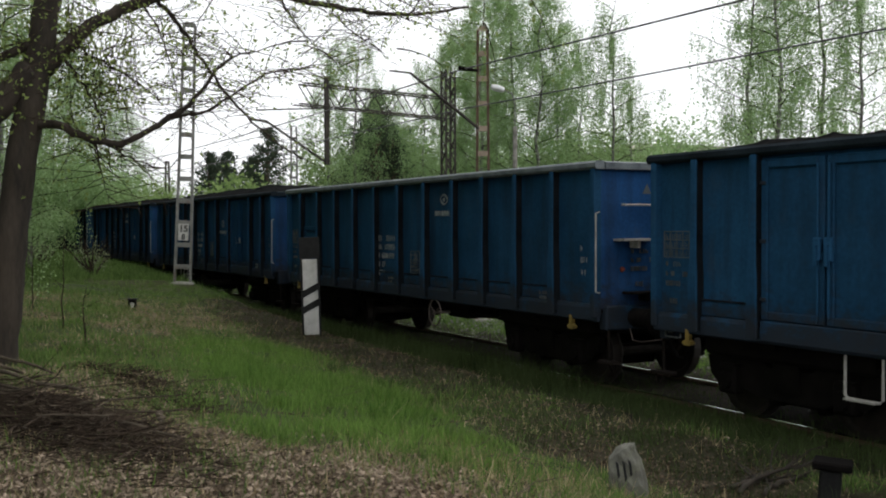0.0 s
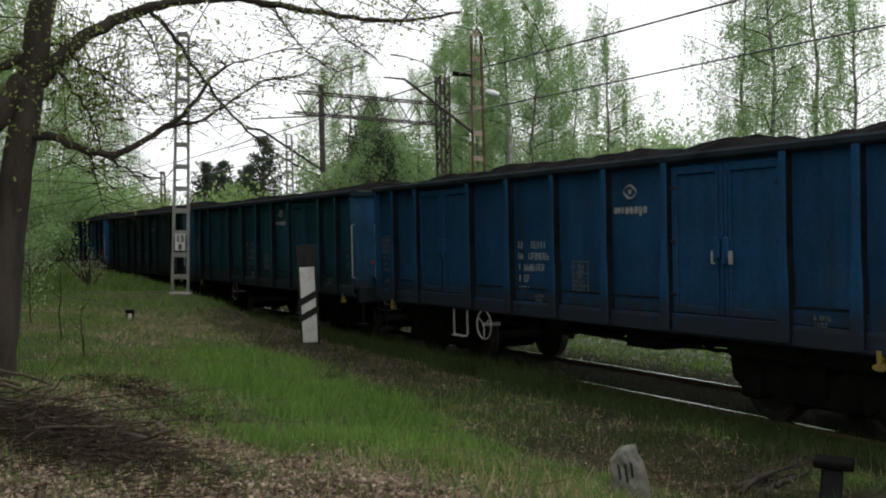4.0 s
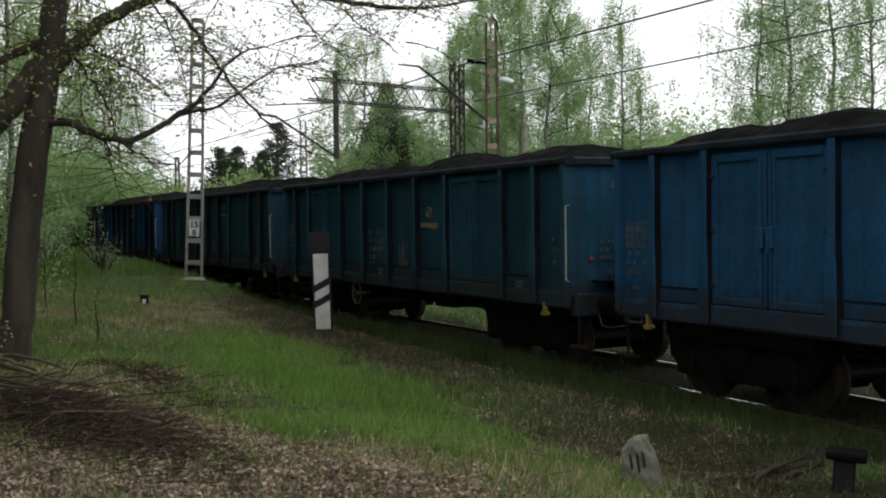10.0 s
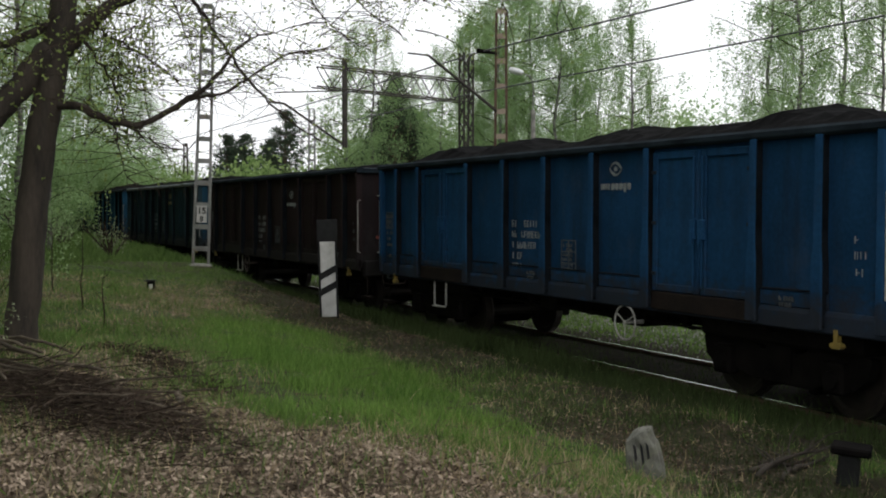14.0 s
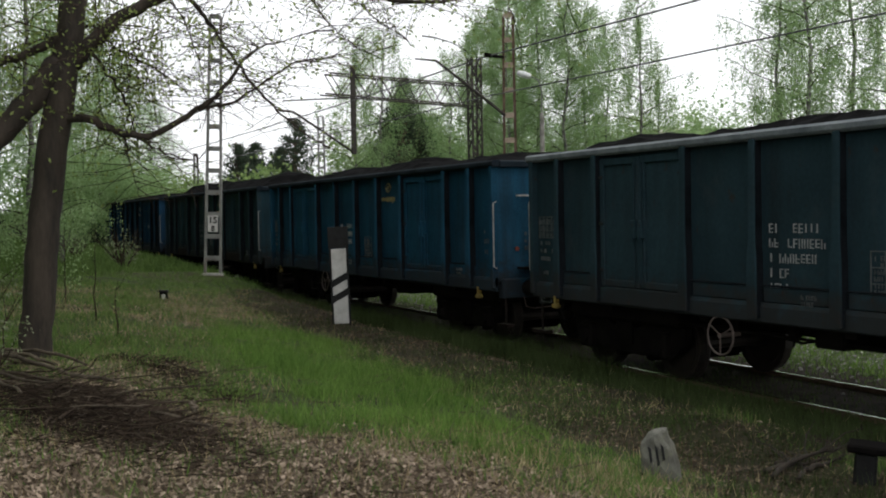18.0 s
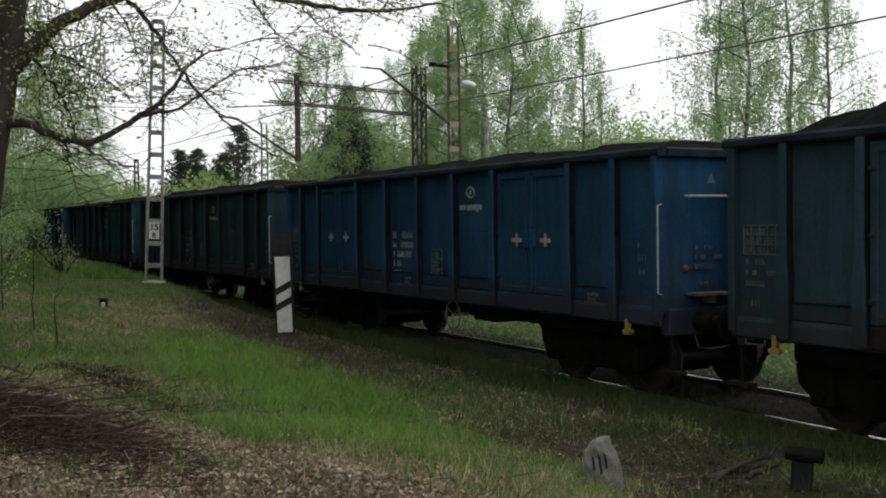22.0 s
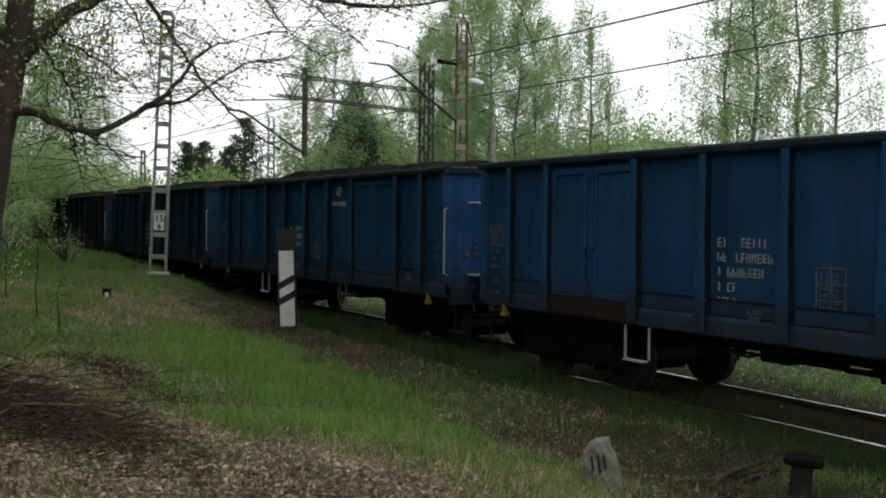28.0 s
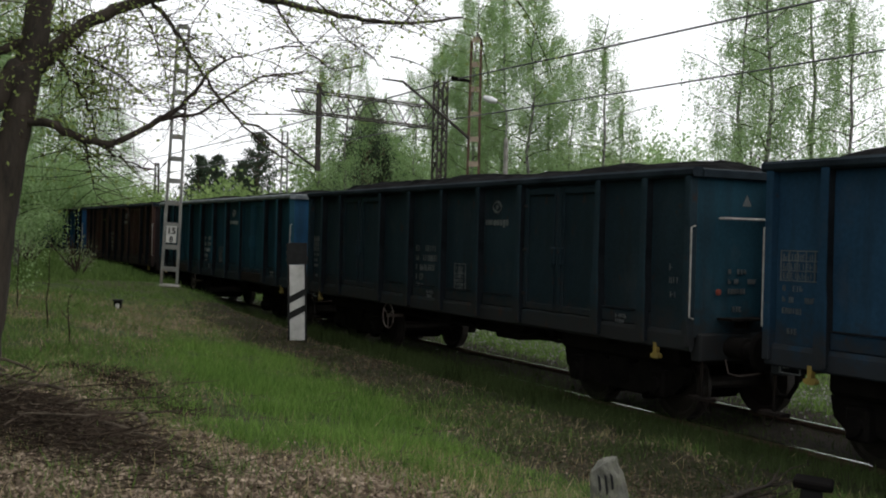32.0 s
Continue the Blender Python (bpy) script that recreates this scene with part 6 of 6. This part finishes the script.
    # the crown over and behind the view
    for _ in range(70):
        p = Vector((rng.uniform(-15.5, -9.5), rng.uniform(0.2, 6.2), rng.uniform(4.4, 7.5)))
        w = rng.uniform(0, 6.28)
        q = limb(rng, p, (math.cos(w), math.sin(w), rng.uniform(-0.6, 0.4)), rng.uniform(0.6, 1.6), -0.05, 6)
        twigs.tube(q, [0.011, 0.009, 0.007, 0.006, 0.005, 0.004, 0.003], 4)
        for s in q:
            for _ in range(8):
                leaves.append(tuple(s + Vector((rng.gauss(0, 0.12), rng.gauss(0, 0.12), rng.gauss(0, 0.12)))))
    for _ in range(30):
        p = Vector((-13.6 + rng.gauss(0, 0.6), rng.uniform(0.2, 2.6), rng.uniform(4.0, 5.6)))
        w = rng.uniform(0, 6.28)
        q = limb(rng, p, (math.cos(w), math.sin(w), rng.uniform(-0.6, 0.3)), rng.uniform(0.5, 1.3), -0.05, 6)
        twigs.tube(q, [0.009, 0.008, 0.006, 0.005, 0.004, 0.003, 0.003], 4)
        for s in q:
            for _ in range(10):
                leaves.append(tuple(s + Vector((rng.gauss(0, 0.11), rng.gauss(0, 0.11), rng.gauss(0, 0.11)))))
    # hanging twigs beside the trunk
    for _ in range(80):
        p = Vector((-13.4 + rng.gauss(0, 0.5), rng.choice((rng.uniform(0.2, 1.2), rng.uniform(1.85, 2.9), rng.uniform(1.85, 2.7))), rng.uniform(4.0, 5.2)))
        q = limb(rng, p, (rng.gauss(0, 0.2), rng.gauss(0, 0.2), -1), rng.uniform(0.5, 1.5), -0.1, 6)
        twigs.tube(q, [0.006, 0.005, 0.004, 0.004, 0.003, 0.003, 0.002], 3)
        for s in q:
            for _ in range(4):
                leaves.append(tuple(s + Vector((rng.gauss(0, 0.06), rng.gauss(0, 0.06), rng.gauss(0, 0.08)))))
    leaves = [p for p in leaves if p[2] > 3.75 or p[1] < 2.4 or rng.random() < 0.15]
    tagged(part("twigwork", twigs.mesh("twigwork", TWIG), t), kind="stuff")
    part("crown", leaf_mesh("crown", leaves, 0.026, BUD_LEAF, 9, long=1.1), t, "small unfolding leaves")


leaning_tree()

for x, y, turn, length, seed in ((-7.1, 6.5, 115, 1.5, 1), (-7.25, 6.55, 108, 1.3, 2), (-7.0, 6.7, 122, 1.2, 3), (-7.5, 6.9, 95, 0.9, 4), (-7.2, 7.0, 130, 0.9, 5)):
    fallen_branch(x, y, turn, length, seed)

# ---- brush pile ----


def brush_pile():
    rng = random.Random(17)
    t = tagged(new("brush_pile"), "heap of cut dead branches and twigs on the ground", "brush pile")

    def mound(x, y):
        return float(height(x, y)) + 0.12 * math.exp(-((x + 9.6) / 1.9) ** 2 - ((y - 1.12 - 0.2 * (x + 10)) / 0.42) ** 2)

    # thick cut poles at the far end of the heap
    for x, y, w, ln, r in ((-13.6, 0.72, 0.24, 2.6, 0.032), (-13.2, 0.62, 0.22, 2.3, 0.024), (-12.9, 0.85, 0.3, 2.0, 0.02), (-12.5, 0.6, 0.26, 1.9, 0.024), (-12.3, 0.5, 0.12, 1.8, 0.02), (-11.9, 0.55, 0.34, 1.7, 0.018), (-11.4, 0.5, 0.15, 1.6, 0.02), (-11.0, 0.55, 0.3, 1.5, 0.016), (-10.4, 1.25, 0.28, 0.9, 0.02), (-8.6, 1.9, -0.2, 0.7, 0.018), (-8.3, 1.6, 0.5, 0.6, 0.014)):
        pts = [Vector((x + ln * k / 6 * math.cos(w), y + ln * k / 6 * math.sin(w), 0)) + Vector((0, rng.gauss(0, 0.02), 0)) for k in range(7)]
        up = rng.uniform(0.06, 0.2)
        for q in pts:
            q.z = mound(q.x, q.y) + up
        part("pole", Build().tube(pts, [r, r, r * 0.95, r * 0.9, r * 0.8, r * 0.7, r * 0.5], 7).mesh("pole", DEADWOOD), t, "bleached grey pole")
    for k in range(70):
        x = rng.gauss(-10.0, 1.3)
        y = 1.1 + 0.2 * (x + 10) + rng.gauss(0, 0.3)
        w = rng.gauss(0.25, 0.7)
        pts = limb(rng, (x, y, mound(x, y) + rng.uniform(0.02, 0.1)), (math.cos(w), math.sin(w), rng.uniform(-0.08, 0.16)), rng.uniform(0.3, 1.0), 0, 5)
        r = rng.uniform(0.004, 0.013)
        part("branch", Build().tube(pts, [r, r, r * 0.9, r * 0.8, r * 0.6, r * 0.4], 5).mesh("branch", DEADWOOD if k % 3 == 0 else TWIG), t)
    b, c = Build(), Build()
    for k in range(4800):
        u, v = rng.gauss(0, 1), rng.gauss(0, 1)
        x = -9.05 + u * 1.0
        y = 1.08 + 0.2 * (x + 10) + v * 0.3
        z = mound(x, y) + abs(rng.gauss(0.0, 0.04))
        w = rng.uniform(-3.1, 3.1)
        pts = limb(rng, (x, y, z), (math.cos(w), math.sin(w), rng.uniform(-0.2, 0.2)), rng.uniform(0.06, 0.26), 0, 3)
        r = rng.uniform(0.0018, 0.006)
        (c if k % 7 == 0 else b).tube(pts, [r, r, r * 0.8, r * 0.4], 3)
    for k in range(500):
        # stray twigs along the upper edge of the heap
        x = rng.uniform(-13.2, -9.5)
        y = 2.35 + 0.1 * (x + 11) + rng.gauss(0, 0.16)
        w = rng.uniform(-3.1, 3.1)
        b.tube(limb(rng, (x, y, float(height(x, y)) + 0.02), (math.cos(w), math.sin(w), 0.15), rng.uniform(0.1, 0.35), 0, 3), [0.005, 0.005, 0.004, 0.002], 3)
    tagged(part("twig_tangle", b.mesh("twig_tangle", TWIG), t), kind="stuff")
    tagged(part("grey_twig_tangle", c.mesh("grey_twig_tangle", DEADWOOD), t), kind="stuff")


brush_pile()

# ---- grass, dead leaves, flowers ----


def scatter(n, seed, x0, x1, y0, y1, keep):
    rng = np.random.default_rng(seed)
    x, y = rng.uniform(x0, x1, n), rng.uniform(y0, y1, n)
    ok = rng.random(n) < keep(x, y)
    x, y = x[ok], y[ok]
    return np.stack([x, y, height(x, y) - 0.005], 1)


def ground_cover():
    rng = np.random.default_rng(2)
    p = scatter(520000, 81, -32, -4.5, 0.3, 9.3, lambda x, y: np.clip(14 / np.hypot(x, y), 0.4, 1) * np.maximum(lush_share(x, y), (1 - 0.86 * litter_share(x, y)) * 0.62) * (1 - 0.3 * bank_share(x, y)) * np.clip(1.5 * lattice_noise(x, y, 0.6, 33) * (0.25 + 1.1 * lattice_noise(x, y, 0.2, 34)), 0, 1))
    h = rng.uniform(0.05, 0.19, len(p)) * (0.35 + 1.3 * lattice_noise(p[:, 0], p[:, 1], 0.55, 31))
    # blades near the track take the grass darkened for shade
    in_shade = rng.random(len(p)) < np.clip(shade_share(p[:, 0], p[:, 1]) * 1.6, 0, 1)
    lush = (rng.random(len(p)) < 0.12 + 0.62 * lush_share(p[:, 0], p[:, 1])) & ~in_shade
    dull = ~lush & ~in_shade
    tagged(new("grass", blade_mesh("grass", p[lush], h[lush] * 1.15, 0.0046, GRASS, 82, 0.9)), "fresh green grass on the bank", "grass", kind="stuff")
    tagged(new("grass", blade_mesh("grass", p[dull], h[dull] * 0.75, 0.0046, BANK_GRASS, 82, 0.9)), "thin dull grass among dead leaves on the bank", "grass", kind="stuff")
    tagged(new("shaded_verge_grass", blade_mesh("shaded_verge_grass", p[in_shade], h[in_shade], 0.0042, SHADED_GRASS, 82)), "dull grass beside the track, darkened for shade", "grass", kind="stuff")
    p = scatter(60000, 83, -70, -30, 1.5, 8.9, lambda x, y: 0.9 + 0 * x)
    tagged(new("grass", blade_mesh("grass", p, rng.uniform(0.1, 0.3, len(p)), 0.012, BANK_GRASS, 84)), "fresh green grass far along the bank", "grass", kind="stuff")
    p = scatter(130000, 85, -26, -4.5, 0.3, 9.3, lambda x, y: (0.12 + 0.35 * litter_share(x, y) * (np.hypot(x, y) > 8)) * (1 - 0.7 * shade_share(x, y)) * (1 - 0.7 * lush_share(x, y)) * (1 - 0.85 * bank_share(x, y)) + 0.75 * np.exp(-((x + 6.9) / 1.5) ** 2 - ((y - 4.0) / 0.9) ** 2))
    tagged(new("dry_grass", blade_mesh("dry_grass", p, rng.uniform(0.04, 0.16, len(p)), 0.004, DRY_GRASS, 86, 1.2)), "straw-coloured dry grass stalks", "grass", kind="stuff")
    p = scatter(60000, 87, -50, 6, 11.4, 22, lambda x, y: np.clip(1.2 - (y - 11.4) / 14, 0.2, 1) * (1 - 0.7 * np.exp(-((y - 13.5) / 0.5) ** 2)))
    tagged(new("grass", blade_mesh("grass", p, rng.uniform(0.05, 0.17, len(p)) * (1 + smooth(15, 19, p[:, 1])), 0.01, BANK_GRASS, 88)), "short dull grass beyond the track", "grass", kind="stuff")
    p = scatter(46000, 103, -46, 6, 11.9, 18, lambda x, y: 0.25 + 0.75 * lattice_noise(x, y, 1.1, 38))
    tagged(new("grass", blade_mesh("grass", p, rng.uniform(0.06, 0.2, len(p)), 0.011, GRASS, 104, 0.8)), "fresh grass beyond the track", "grass", kind="stuff")
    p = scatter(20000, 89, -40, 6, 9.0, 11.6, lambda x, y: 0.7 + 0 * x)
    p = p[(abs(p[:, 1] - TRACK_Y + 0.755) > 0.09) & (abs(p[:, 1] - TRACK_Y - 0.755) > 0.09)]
    tagged(new("grass", blade_mesh("grass", p, rng.uniform(0.04, 0.12, len(p)), 0.008, SHADED_GRASS, 90)), "shade-darkened grass growing between the rails", "grass", kind="stuff")
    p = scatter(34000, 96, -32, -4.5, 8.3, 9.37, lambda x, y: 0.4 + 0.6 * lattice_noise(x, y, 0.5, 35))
    tagged(new("shaded_verge_grass", blade_mesh("shaded_verge_grass", p, rng.uniform(0.05, 0.22, len(p)) * (1 + 0.9 * smooth(-12.5, -14.5, p[:, 0])), 0.006, SHADED_GRASS, 97)), "shade-darkened grass hiding the foot of the rail", "grass", kind="stuff")
    p = scatter(250000, 91, -24, -4.5, 0.2, 9.0, lambda x, y: litter_share(x, y) ** 1.3 * np.clip(11 / np.hypot(x, y), 0.3, 1) * (1 - 0.9 * shade_share(x, y) * (1 - 0.7 * bank_share(x, y))) * (1 - 0.2 * bank_share(x, y)))
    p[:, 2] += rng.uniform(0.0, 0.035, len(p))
    # leaves on the slope and verge use the copy darkened for shade
    dimmed = rng.random(len(p)) < np.maximum(1.15 * bank_share(p[:, 0], p[:, 1]), shade_share(p[:, 0], p[:, 1]))
    tagged(new("dead_leaves", leaf_mesh("dead_leaves", p[~dimmed], 0.0185, LITTER, 92, flat=0.4, long=1.35)), "carpet of dry brown fallen leaves", "leaves", kind="stuff")
    tagged(new("dead_leaves", leaf_mesh("dead_leaves", p[dimmed], 0.0185, SHADED_LITTER, 92, flat=0.4, long=1.35)), "old leaves on the slope beside the track, darkened for shade", "leaves", kind="stuff")
    p = scatter(46000, 98, -4.5, 7, -3, 9.2, lambda x, y: 0.25 + 0.5 * lattice_noise(x, y, 0.8, 36))
    tagged(new("grass", blade_mesh("grass", p, rng.uniform(0.05, 0.16, len(p)), 0.006, BANK_GRASS, 99)), "thin grass in the clearing", "grass", kind="stuff")
    p = scatter(30000, 100, -4.5, 7, -3, 7.5, lambda x, y: 0.3 + 0.6 * lattice_noise(x, y, 0.8, 37))
    p[:, 2] += rng.uniform(0.0, 0.03, len(p))
    tagged(new("dead_leaves", leaf_mesh("dead_leaves", p, 0.018, LITTER, 101, flat=0.45, long=1.35, corners=3)), "dry brown fallen leaves in the clearing", "leaves", kind="stuff")
    b = Build()
    rr = random.Random(95)
    for _ in range(420):
        x, y = rr.uniform(-13, -5), rr.uniform(0.4, 8.2)
        z = float(height(x, y)) + 0.015
        w = rr.uniform(0, 6.28)
        b.tube(limb(rr, (x, y, z), (math.cos(w), math.sin(w), 0.03), rr.uniform(0.12, 0.55), 0, 3), [0.005, 0.005, 0.004, 0.002], 4)
    tagged(new("fallen_twigs", b.mesh("fallen_twigs", DEADWOOD)), "fallen dry twigs scattered over the litter", "twigs", kind="stuff")
    p = scatter(700, 93, -34, 4, 11.8, 16, lambda x, y: 1 + 0 * x)
    p[:, 2] += rng.uniform(0.15, 0.35, len(p))
    tagged(new("wild_flowers", leaf_mesh("wild_flowers", p, 0.02, BLOSSOM, 94)), "scattered white wild flowers", "flowers", kind="stuff")


ground_cover()

# ---- what moves ----
# place of the leading body corner of the wagon that heads the view at the start, along the line
RUN = [(0, -12.36), (1, -3.95), (2, 4.46), (3, 12.84), (6, 37.70), (7, 46.01), (8, 54.5), (9, 62.63), (13, 96.18), (14, 104.58), (15, 113.12), (16, 121.37), (17, 129.77), (18, 138.3), (19, 146.6), (20, 155.25), (21, 163.4), (22, 172.05), (23, 180.37), (25, 197.38), (26, 205.72), (28, 222.61), (32, 256.61)]


def motions():
    turn = [(k / 15, np.interp(k / 15, [t for t, _ in RUN], [s for _, s in RUN])) for k in range(481)]
    for ws, x in WHEELSETS:
        walk(ws, [(t, pose(x, 0, 0.46, 0, math.degrees((s - turn[0][1]) / 0.46) % 360, 0)) for t, s in turn])
    for k, w, coal in WAGONS:
        rows = [(t, pose(s - PITCH * k - LENGTH / 2, TRACK_Y, 0)) for t, s in RUN]
        walk(w, rows)
        walk(coal, rows)


motions()
